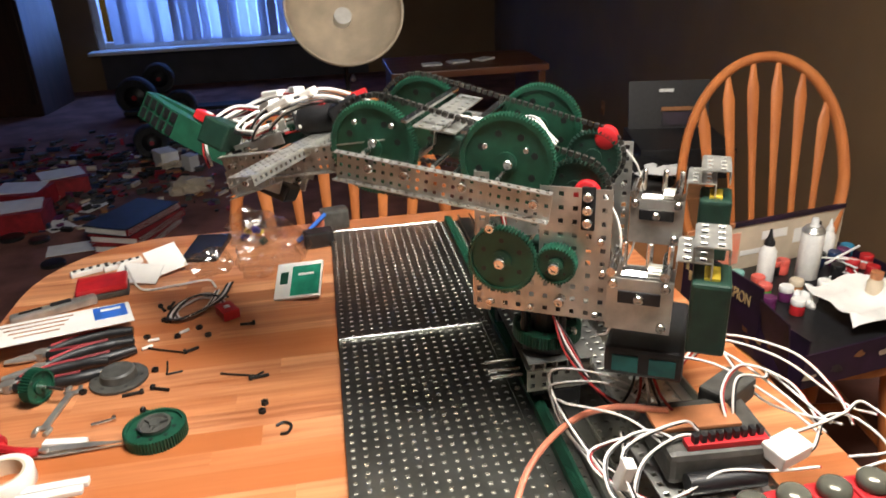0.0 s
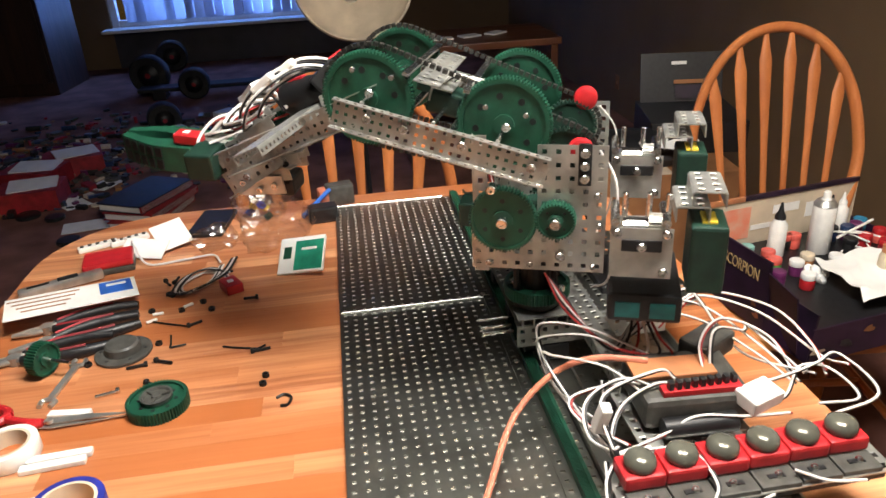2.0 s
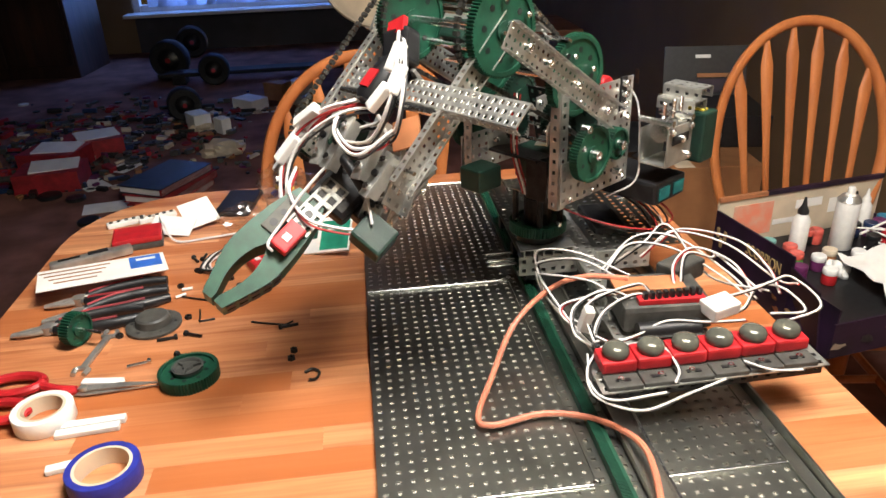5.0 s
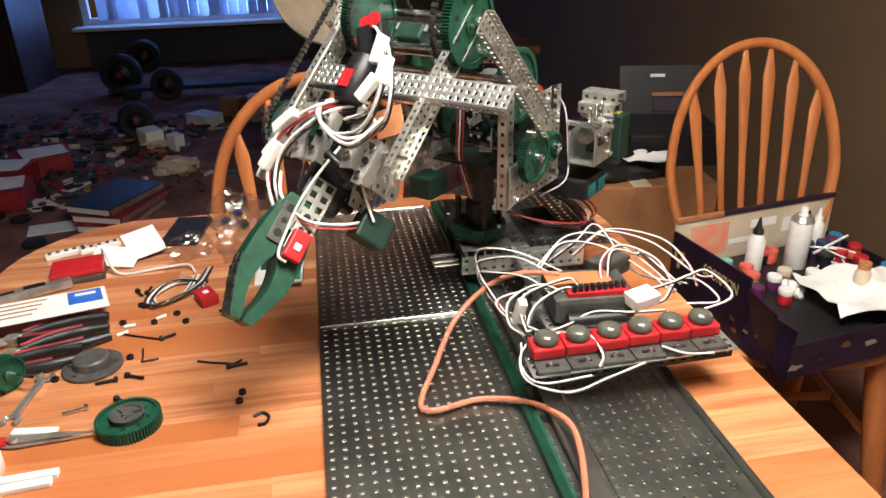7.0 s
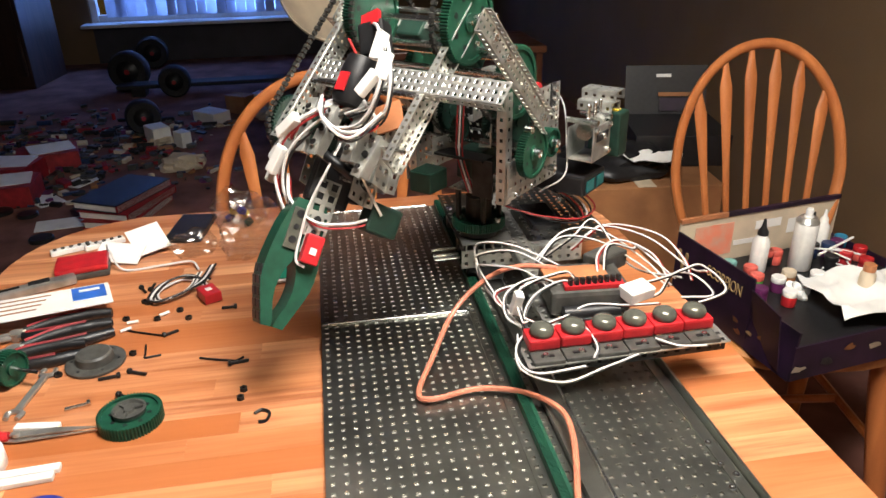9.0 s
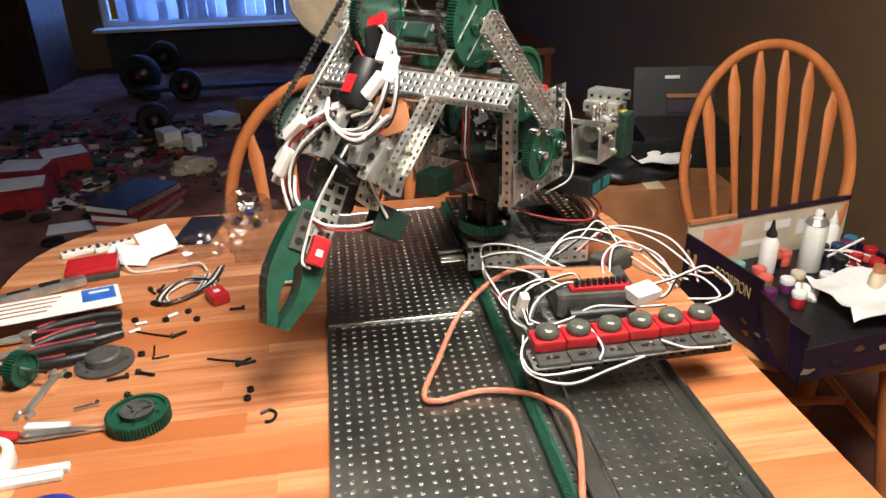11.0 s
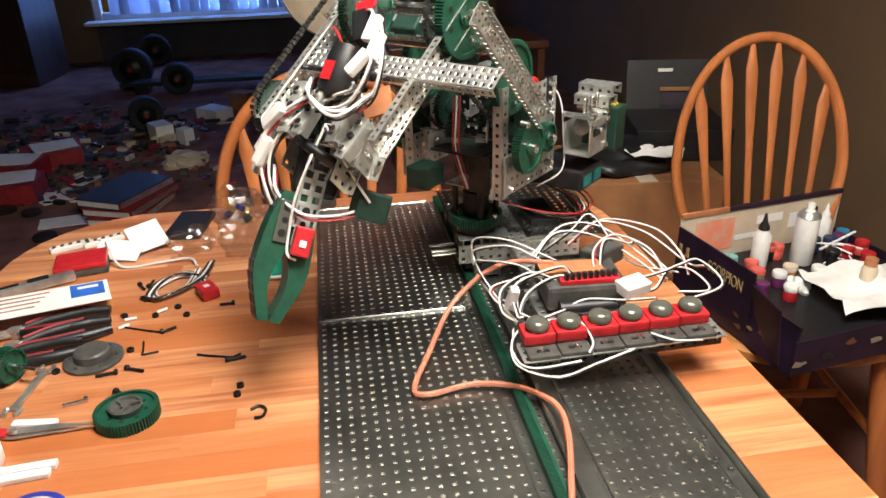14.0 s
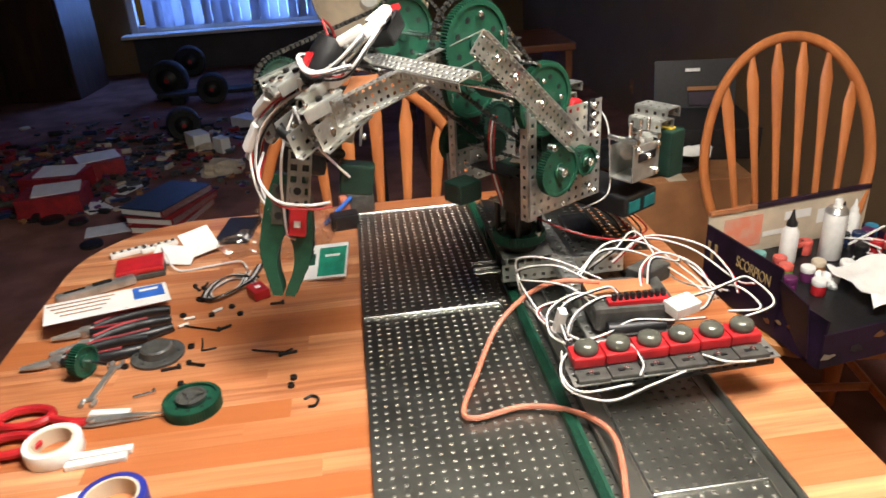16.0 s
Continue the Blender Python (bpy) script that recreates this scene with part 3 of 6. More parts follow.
bm = channel(BM(), 26, 2, (0.066, -0.155, zz(0.815)), (0, 1, 0), (-1, 0, 0))
part("deck_channel", bm, STEEL, carriage, "long perforated channel")
for k in range(6):
    part("fin", box(BM(), (-0.024 + k * 0.0125, -0.020, zz(0.8185)), (0.002, 0.026, 0.012)), STEEL, carriage)
part("bearing_plate", box(BM(), (0.005, -0.022, zz(0.8252)), (0.07, 0.03, 0.0012)), STEEL, carriage, "slotted steel bearing plate")
part("motor", box(BM(), (0.106, 0.062, zz(0.806)), (0.044, 0.085, 0.03), bevel=0.004), BLACK, carriage, "black drive motor in a cut-out")
for y in (-0.02, 0.06, 0.15):
    part("slide_truck", box(BM(), (0.015, y, zz(0.775)), (0.03, 0.02, 0.020), bevel=0.002), BLACK, carriage, "black slide block")
    part("roller", cyl(BM(), (-0.012, y + 0.012, zz(0.776)), 0.010, 0.012, "x", 14), BLACK, carriage)
bm = BM()
for y in (0.0, 0.03, 0.012):
    cyl(bm, (-0.045, y, zz(0.79)), 0.0022, 0.036, "x", 8)
part("shaft", bm, ALU, carriage)
bm = gear(BM(), (0, 0, zz(0.845)), 0.0365, 0.013, 60, "z", 8, 0.35)
part("turntable_gear", bm, [GREEN, BLACK], carriage, "green turntable gear")
bm = BM()
cyl(bm, (0, 0, zz(0.828)), 0.026, 0.018, "z", 24)
part("turntable_base", bm, BLACK, carriage, "black turntable base", smooth=True)
screws([(x, y, zz(0.853)) for x, y in ((0.02, -0.026), (-0.026, 0.0), (0.024, 0.02), (0.0, -0.012))], carriage, "z", 0.004, 0.006)
screws([(x, y, zz(0.8145)) for x, y in ((-0.018, 0.05), (0.07, 0.10), (0.15, 0.06), (0.16, 0.13), (0.05, 0.15), (-0.02, 0.12), (0.135, -0.01), (0.06, -0.12))], carriage, "z", 0.004, 0.005)

# deck with the push-button row and the controller
bm = BM()
sheet(bm, 18, 3, (-0.012, -0.305, zz(0.806)), (1, 0.035, 0), (0, 1, 0))
sheet(bm, 8, 9, (0.03, -0.265, zz(0.805)), (1, 0.035, 0), (0, 1, 0))
deck = part("control_deck", bm, STEEL, robot, "perforated steel deck for switches and controller")
bm = BM()
channel(bm, 18, 1, (-0.014, -0.298, zz(0.792)), (1, 0.035, 0), (0, 0, 1))
part("deck_edge", bm, DARKSTEEL, deck, "dark steel angle edge")
for k in range(6):
    x, y = 0.011 + 0.0354 * k, -0.2695 + 0.0014 * k
    part("switch_base", box(BM(), (x, y, zz(0.8175)), (0.0346, 0.029, 0.013), bevel=0.003), RED, deck, "red plastic switch body")
    part("switch_foot", box(BM(), (x, y - 0.0235, zz(0.8065)), (0.034, 0.021, 0.008), bevel=0.0012), GREY_D, deck, "grey slotted mounting foot")
    bm = BM()
    box(bm, (x, y - 0.024, zz(0.811)), (0.014, 0.004, 0.0012))
    part("slot", bm, BLACK, deck)
    screws([(x + (0.002 if k % 2 else -0.002), y - 0.024, zz(0.812))], deck, "z", 0.0032, 0.004)
    bm = lathe(BM(), [(0.0124, 0.0), (0.0132, 0.0015), (0.0132, 0.0045), (0.0118, 0.0082), (0.0082, 0.0108), (0.003, 0.0119), (0.0005, 0.012)], 24, Matrix.Translation((x, y, zz(0.8245))))
    part("button_dome", bm, BELL, deck, "grey-green domed metal button", smooth=True)
ctrl = part("controller", box(BM(), (0.088, -0.182, zz(0.825)), (0.095, 0.075, 0.030), pose(0, 0, 0, 0, 0, -4), 0.006), GREY_D, robot, "dark grey controller box with wires plugged in")
part("label_plate", box(BM(), (0.078, -0.175, zz(0.8425)), (0.075, 0.03, 0.004), pose(0, 0, 0, 0, 0, -4), 0.001), COPPER, ctrl, "copper-coloured label")
part("port_block", box(BM(), (0.09, -0.209, zz(0.8425)), (0.07, 0.012, 0.006), pose(0, 0, 0, 0, 0, -4), 0.001), RED, ctrl, "red port strip")
for k in range(9):
    part("plug", box(BM(), (0.062 + 0.0072 * k, -0.209, zz(0.8485)), (0.004, 0.006, 0.009)), BLACK, ctrl, "black plug")
part("radio_key", box(BM(), (0.137, -0.222, zz(0.836)), (0.036, 0.024, 0.014), pose(0, 0, 0, 8, 0, 20), 0.002), WHITE, ctrl, "white radio adapter")
part("battery", tube(BM(), [(0.05, -0.226, zz(0.818)), (0.115, -0.228, zz(0.818))], 0.009, 14, 1), BLACK, ctrl, "black battery pack", smooth=True)
part("module", box(BM(), (0.13, -0.14, zz(0.838)), (0.05, 0.03, 0.022), pose(0, 0, 0, 0, 0, 30), 0.003), GREY_D, ctrl, "grey module")

WIRES = [
    [(0.05, -0.20, 0.853), (0.02, -0.17, 0.885), (-0.02, -0.13, 0.868), (-0.045, -0.10, 0.832), (-0.03, -0.15, 0.815), (0.01, -0.21, 0.812)],
    [(0.07, -0.20, 0.855), (0.03, -0.19, 0.886), (-0.01, -0.2, 0.865), (-0.02, -0.23, 0.84), (0.0, -0.24, 0.815)],
    [(0.09, -0.20, 0.855), (0.06, -0.20, 0.882), (0.02, -0.21, 0.86), (0.0, -0.235, 0.83), (0.0, -0.26, 0.822)],
    [(0.11, -0.20, 0.855), (0.12, -0.16, 0.897), (0.16, -0.13, 0.905), (0.20, -0.15, 0.88), (0.205, -0.19, 0.85)],
    [(0.12, -0.20, 0.85), (0.15, -0.22, 0.845), (0.18, -0.215, 0.84), (0.21, -0.19, 0.86), (0.235, -0.20, 0.862), (0.245, -0.23, 0.84), (0.20, -0.235, 0.848)],
    [(0.05, -0.12, 0.86), (0.10, -0.09, 0.905), (0.15, -0.10, 0.905), (0.19, -0.15, 0.865), (0.205, -0.2, 0.842)],
    [(0.05, -0.125, 0.855), (0.09, -0.10, 0.897), (0.14, -0.115, 0.892), (0.18, -0.16, 0.862), (0.2, -0.2, 0.84)],
    [(0.0, -0.245, 0.817), (0.05, -0.235, 0.828), (0.085, -0.228, 0.845), (0.13, -0.235, 0.842), (0.17, -0.238, 0.842)],
    [(0.0, -0.245, 0.817), (0.04, -0.25, 0.828), (0.062, -0.262, 0.838), (0.07, -0.292, 0.822), (0.062, -0.305, 0.808)],
    [(0.0, -0.248, 0.818), (-0.02, -0.275, 0.812), (-0.018, -0.305, 0.795), (0.02, -0.325, 0.786), (0.07, -0.315, 0.795), (0.115, -0.305, 0.805)],
    [(-0.01, -0.25, 0.815), (-0.022, -0.29, 0.80), (-0.005, -0.315, 0.80), (0.05, -0.312, 0.80)],
    [(0.14, -0.292, 0.822), (0.165, -0.303, 0.812), (0.195, -0.308, 0.812)],
    [(0.11, -0.09, 0.85), (0.17, -0.06, 0.885), (0.225, -0.11, 0.895), (0.24, -0.16, 0.87), (0.232, -0.2, 0.85)],
    [(0.06, -0.14, 0.86), (0.02, -0.12, 0.89), (-0.03, -0.09, 0.86), (-0.055, -0.085, 0.825), (-0.04, -0.14, 0.81), (0.0, -0.24, 0.815)],
    [(0.02, -0.16, 0.84), (0.01, -0.19, 0.85), (0.0, -0.23, 0.825)],
]
wr = random.Random(3)
WIRES += [[(x + wr.uniform(-0.018, 0.02), y + wr.uniform(-0.018, 0.018), z + wr.uniform(-0.02, 0.03)) for x, y, z in pts] for pts in WIRES[1:6] + WIRES[12:14]]
for pts in WIRES:
    q = [(max(x, -0.018 + 0.1 * (x + 0.018)) * (0.93 if x > 0 else 1), y, zz(0.812 + (z - 0.812) * 0.5)) for x, y, z in pts]
    w = part("wire", tube(BM(), q, 0.00118, 6, 7), WIRE_W, deck, "white servo wire", smooth=True)
    off = [(x + 0.003, y + 0.0015, z - 0.0022) for x, y, z in q]
    part("wire", tube(BM(), off, 0.0011, 5, 7), WIRE_R if random.random() < 0.4 else WIRE_B, deck, smooth=True)
bm = BM()
box(bm, (-0.005, -0.225, zz(0.838)), (0.010, 0.012, 0.028), pose(0, 0, 0, 12, 10, 0), 0.002)
part("connector", bm, WHITE, deck, "white plug connector")
part("cable_tie", cyl(BM(), (0.0, -0.245, zz(0.817)), 0.0065, 0.004, "x", 12), BLACK, deck)

# orange cable hanging from the controller to the table: it follows the carriage
bm = BM()
tube(bm, [(0.06, -0.165, zz(0.846)), (0.015, -0.145, zz(0.842)), (-0.022, -0.135, zz(0.822)), (-0.064, -0.155, zz(0.794)), (-0.100, -0.215, zz(0.771)), (-0.123, -0.266, zz(0.7635)), (-0.110, -0.281, zz(0.7635)),
         (-0.059, -0.272, zz(0.7635)), (-0.015, -0.294, zz(0.769)), (0.012, -0.338, zz(0.776)), (0.010, -0.385, zz(0.777)), (-0.008, -0.45, zz(0.772)), (-0.03, -0.52, zz(0.7635))], 0.0032, 8, 8)
part("orange_cable", bm, ORANGE, robot, "orange power cable lying slack on the plates", smooth=True)

# turret
Z0 = 0.895
bm = BM()
sheet(bm, 6, 5, (-0.050, -0.032, zz(Z0)), (1, 0, 0), (0, 1, 0))
turret = part("turret", bm, STEEL, robot, "turning steel tower with gear drives")
for s in (-1, 1):
    y = 0.078 * s
    bm = BM()
    u = (1, 0, 0) if s > 0 else (-1, 0, 0)
    if s > 0:
        sheet(bm, 10, 4, (-0.0705, y, zz(0.906)), (1, 0, 0), (0, 0, 1), 0.0012)
        sheet(bm, 5, 6, (-0.0705, y, zz(0.906) + 4 * P), (1, 0, 0), (0, 0, 1), 0.0012)
    else:
        sheet(bm, 10, 4, (0.0565, y, zz(0.906)), (-1, 0, 0), (0, 0, 1), 0.0012)
        sheet(bm, 5, 6, (-0.007, y, zz(0.906) + 4 * P), (-1, 0, 0), (0, 0, 1), 0.0012)
    part("side_plate", bm, STEEL, turret, "perforated steel side plate")
    part("slot_plate", box(BM(), (-0.050, y + 0.002 * s, zz(1.015)), (0.012, 0.003, 0.040), bevel=0.001), BLACK, turret, "black slotted bearing")
    screws([(-0.050, y + 0.005 * s, zz(zq)) for zq in (1.003, 1.015, 1.027)], turret, "y", 0.0045, 0.008)
    screws([(xq, y + 0.016 * s, zz(zq)) for xq, zq in ((0.034, 0.995), (-0.03, 0.93))], turret, "y", 0.0048, 0.011)
    screws([(xq, y + 0.002 * s, zz(zq)) for xq, zq in ((-0.06, 0.912), (0.04, 0.912), (0.0, 0.912), (-0.065, 0.955), (-0.062, 0.985))], turret, "y", 0.0034, 0.005)
    part("drive_gear", gear(BM(), (0.0235, y + 0.015 * s, zz(0.9645)), 0.032, 0.011, 60, "y", 6), [GREEN, BLACK], turret, "green drive gear")
    part("pinion_gear", gear(BM(), (-0.0255, y + 0.012 * s, zz(0.9645)), 0.0185, 0.014, 36, "y", 4, 0.4), [GREEN, BLACK], turret, "small green pinion gear")
    screws([(0.0235, y + 0.0235 * s, zz(0.9645)), (-0.0255, y + 0.022 * s, zz(0.9645))], turret, "y", 0.0055, 0.009)
    bm = BM()
    sheet(bm, 1, 11, (0.054, 0.068 * s + 0.006, zz(0.9)), (0, -1, 0), (0, 0, 1), 0.0012)
    sheet(bm, 1, 11, (0.0535, 0.068 * s + (0.0066 if s > 0 else -0.0066), zz(0.9)), (-1, 0, 0), (0, 0, 1), 0.0012)
    part("post", bm, STEEL, turret, "perforated steel angle post")
for zq, xq in ((0.9645, 0.0235), (0.9645, -0.0255), (1.0405, 0.027)):
    part("axle", cyl(BM(), (xq, 0, zz(zq)), 0.0022, 0.185, "y", 8), ALU, turret)
bm = BM()
for s in (-1, 1):
    for xq in (-0.02, 0.02):
        cyl(bm, (xq, 0.02 * s, zz(0.869)), 0.004, 0.05, "z", 8)
cyl(bm, (0, 0, zz(0.865)), 0.018, 0.035, "z", 18)
part("turntable_post", bm, DARKSTEEL, turret, "dark standoffs over the turntable")
part("tower_motor", box(BM(), (0.070, -0.032, zz(0.920)), (0.038, 0.034, 0.028), bevel=0.003), GREEN_D, turret, "dark green motor")
part("tower_motor", box(BM(), (-0.004, -0.006, zz(0.928)), (0.042, 0.038, 0.04), bevel=0.003), GREEN_D, turret, "dark green gearbox")
bm = BM()
box(bm, (0.035, 0.0, zz(0.948)), (0.03, 0.075, 0.003))
box(bm, (0.045, 0.035, zz(0.925)), (0.003, 0.03, 0.05))
part("inner_bracket", bm, DARKSTEEL, turret, "bent steel bracket")
bm = BM()
sheet(bm, 8, 6, (-0.06, -0.05, zz(0.91)), (0.25, 0.0, 0.97), (0, 1, 0), 0.0012)
part("inner_plate", bm, DARKSTEEL, turret, "perforated inner plate")
for k, (x, y, z, rz) in enumerate(((-0.022, 0.044, 0.985, 0), (0.018, 0.030, 0.975, 30), (0.03, -0.036, 0.955, -20), (-0.03, -0.02, 0.99, 10), (0.0, 0.052, 0.93, 0))):
    bm = box(BM(), (x, y, zz(z)), (0.036, 0.0016, 0.024), pose(0, 0, 0, 0, 0, rz), 0.0005)
    box(bm, (x, y - 0.008, zz(z - 0.0115)), (0.036, 0.016, 0.0014), pose(0, 0, 0, 0, 0, rz), 0.0005)
    part("clip_bracket", bm, STEEL if k % 2 else DULL, turret, "small bent steel bracket")
    screws([(x - 0.01, y + 0.003, zz(z + 0.004)), (x + 0.01, y + 0.003, zz(z + 0.004))], turret, "y", 0.0036, 0.005)
part("inner_gear", gear(BM(), (-0.002, 0.02, zz(0.985)), 0.022, 0.008, 36, "y", 4, 0.35), [GREEN_D, BLACK], turret, "dark green inner gear")
part("inner_gear", gear(BM(), (0.03, -0.01, zz(0.98)), 0.018, 0.008, 30, "y", 4, 0.35), [GREEN_D, BLACK], turret, "dark green inner gear")
# rear gearboxes and motors
for y, dz in ((0.110, 0.014), (-0.055, 0.024)):
    bm = BM()
    box(bm, (-0.101, y + 0.018, zz(0.9385 + dz)), (0.052, 0.0016, 0.047))
    box(bm, (-0.101, y, zz(0.9155 + dz)), (0.052, 0.036, 0.0016))
    box(bm, (-0.101, y - 0.018, zz(0.937 + dz)), (0.052, 0.0016, 0.042))
    part("gearbox_bracket", bm, STEEL, turret, "bright steel gearbox bracket")
    bm = BM()
    box(bm, (-0.101, y + 0.0195, zz(0.946 + dz)), (0.034, 0.002, 0.011), bevel=0.0008)
    part("slot", bm, BLACK, turret)
    screws([(-0.101, y + 0.022, zz(0.946 + dz)), (-0.12, y + 0.0205, zz(0.922 + dz)), (-0.08, y + 0.0205, zz(0.958 + dz)), (-0.121, y + 0.0205, zz(0.958 + dz))], turret, "y", 0.0042, 0.006)
    bm = BM()
    for x in (-0.12, -0.078):
        cyl(bm, (x, y, zz(0.968 + dz)), 0.004, 0.045, "y", 10)
    cyl(bm, (-0.1, y, zz(0.952 + dz)), 0.012, 0.03, "x", 16)
    part("worm_gear", bm, ALU, turret, "bright shafts and screws")
    for x in (-0.122, -0.106, -0.086):
        part("terminal", cyl(BM(), (x, y + 0.004, zz(0.978 + dz)), 0.0026, 0.022, "z", 8, 0, 0.0006), ALU, turret, "upright bright stud")
    part("worm_coil", gear(BM(), (-0.112, y + 0.006, zz(0.960 + dz)), 0.011, 0.012, 20, "x", 3, 0.4), [STEEL, BLACK], turret, "toothed steel worm")
    for kz in range(2):
        bm = BM()
        channel(bm, 4, 2, (-0.128 - 0.012 * kz, y - 0.032, zz(0.983 + dz + 0.0135 * kz)), (0, 1, 0), (-1, 0, 0))
        part("top_channel", bm, STEEL, turret, "short perforated channel")
    part("motor", box(BM(), (-0.155, y + 0.004, zz(0.937 + dz)), (0.030, 0.046, 0.062), bevel=0.003), GREEN_D, turret, "dark green motor")
    part("motor_label", box(BM(), (-0.155, y + 0.006, zz(0.9685 + dz)), (0.012, 0.024, 0.003)), YELLOW, turret, "yellow motor label")
bm = BM()
box(bm, (-0.108, 0.070, zz(0.892)), (0.066, 0.10, 0.028), bevel=0.004)
pk = part("speed_pack", bm, BLACK, turret, "black power pack under the tower")
for x in (-0.124, -0.093):
    part("label", box(BM(), (x, 0.1205, zz(0.891)), (0.022, 0.002, 0.015)), TEAL, pk, "teal label")
for s in (-1, 1):
    bm = BM()
    lathe(bm, [(0.007, -0.008), (0.0115, -0.006), (0.0125, -0.003), (0.0125, 0.003), (0.0115, 0.006), (0.007, 0.008)], 24, Matrix.Translation((-0.045, 0.056 * s, zz(1.021 if s > 0 else 1.042))) @ turn("y"))
    part("collar", bm, RED, turret, "red plastic hub", smooth=True)
for s, q in ((1, 0.0), (-1, 0.0)):
    bm = tube(BM(), [(-0.06, 0.07 * s + q, zz(1.03)), (-0.078, 0.082 * s + q, zz(1.0)), (-0.08, 0.088 * s + q, zz(0.95)), (-0.075, 0.09 * s + q, zz(0.905)), (-0.06, 0.06 * s + q, zz(0.88))], 0.0012, 6, 6)
    part("wire", bm, WIRE_W, turret, "white motor wire", smooth=True)
for q in (0.0, 0.004, 0.009):
    bm = tube(BM(), [(0.04, -0.005 + q, zz(1.02)), (0.05, 0.0 + q, zz(0.99)), (0.045, -0.004 + q, zz(0.95)), (0.04, 0.01 + q, zz(0.9))], 0.0012, 6, 6)
    part("wire", bm, WIRE_W if q == 0.004 else WIRE_R, turret, "red and white motor wires", smooth=True)

for k, mt in enumerate((WIRE_B, WIRE_R, WIRE_W, WIRE_B, WIRE_R)):
    e = 0.006 * k
    bm = tube(BM(), [(-0.085 - e, 0.06 + e, zz(0.878)), (-0.10 - e, 0.085 + e, zz(0.858)), (-0.088 - 2 * e, 0.11, zz(0.838)), (-0.06 - e, 0.085 + e, zz(0.842)), (-0.035, 0.045 + e, zz(0.856)), (-0.01, 0.02, zz(0.872))], 0.0013, 6, 7)
    part("wire", bm, mt, turret, "loose motor leads hanging under the tower", smooth=True)

# upper arm: x runs from shoulder to elbow
SX, SZ, UL = 0.027, 1.0405, 0.1334
bm = BM()
for x in (0.0, 0.06, 0.128):
    cyl(bm, (x, 0, 0.0), 0.0022, 0.19, "y", 8)
for x in (0.045, 0.095):
    cyl(bm, (x, 0, -0.012), 0.004, 0.17, "y", 10)
upper = part("upper_arm", bm, ALU, robot, "twin-beam upper arm with gears and chains")
for s in (-1, 1):
    y = 0.096 * s
    bm = BM()
    if s > 0:
        channel(bm, 24, 3, (-0.050, y, -0.027), (1, 0, 0), (0, 0, 1), 1, 0.00847, 0.0035)
    else:
        channel(bm, 24, 3, (0.153, y, -0.027), (-1, 0, 0), (0, 0, 1), 1, 0.00847, 0.0035)
    part("beam", bm, STEEL, upper, "perforated steel beam")
    part("shoulder_gear", gear(BM(), (0.0, 0.066 * s, 0.008), 0.0445, 0.010, 84, "y", 8, 0.22), [GREEN, BLACK], upper, "large green shoulder gear")
    part("elbow_gear", gear(BM(), (0.130, 0.066 * s, -0.003), 0.0445, 0.010, 84, "y", 8, 0.22), [GREEN, BLACK], upper, "large green elbow gear")
    part("sprocket", gear(BM(), (-0.062, 0.052 * s, -0.01), 0.028, 0.008, 40, "y", 5, 0.3), [GREEN_D, BLACK], upper, "dark green sprocket")
    part("chain", chain(BM(), belt((-0.062, -0.01), 0.031, (0.130, -0.003), 0.048, 0.054 * s)), CHAIN, upper, "black roller chain", smooth=False)
    screws([(x, (0.075 if z > 0 else 0.099) * s, z) for x, z in ((-0.003, 0.008), (0.128, 0.004), (0.03, -0.012), (0.085, -0.012), (-0.035, -0.014), (0.12, -0.012))], upper, "y", 0.0045, 0.006)
    screws([((0.026 * math.cos(q) + c), 0.0735 * s, 0.004 + 0.026 * math.sin(q)) for c in (0.0, 0.128) for q in (0.7, 2.3, 3.9)], upper, "y", 0.003, 0.004)
bm = sheet(BM(), 2, 11, (0.066, -0.07, 0.026), (1, 0, 0), (0, 1, 0))
part("cross_plate", bm, STEEL, upper, "perforated cross plate")
bm = BM()
for x in (0.04, 0.098):
    box(bm, (x, 0.0, 0.03), (0.006, 0.15, 0.003))
part("cross_bar", bm, ALU, upper, "bright cross bar")

for x, y, rz in ((0.062, 0.028, 0), (0.086, -0.03, 0), (0.02, -0.012, 0)):
    part("inner_motor", box(BM(), (x, y, 0.004), (0.034, 0.036, 0.022), bevel=0.003), GREEN_D, upper, "dark green drive motor")
    bm = box(BM(), (x + 0.004, y, 0.0185), (0.020, 0.044, 0.0014))
    box(bm, (x + 0.014, y, 0.012), (0.0014, 0.044, 0.014))
    part("motor_bracket", bm, STEEL, upper, "bright bent motor bracket")
    screws([(x, y - 0.012, 0.0215), (x + 0.008, y + 0.014, 0.0215)], upper, "z", 0.004, 0.005)
for k, mt in enumerate((WIRE_W, WIRE_B, WIRE_W)):
    e = 0.005 * k
    bm = tube(BM(), [(0.07, 0.02 + e, 0.02), (0.045 + e, 0.04, 0.034), (0.02, 0.02 + e, 0.03), (0.0, -0.02 - e, 0.026), (-0.03, -0.012 + e, 0.01)], 0.0014, 6, 6)
    part("wire", bm, mt, upper, "motor leads between the beams", smooth=True)

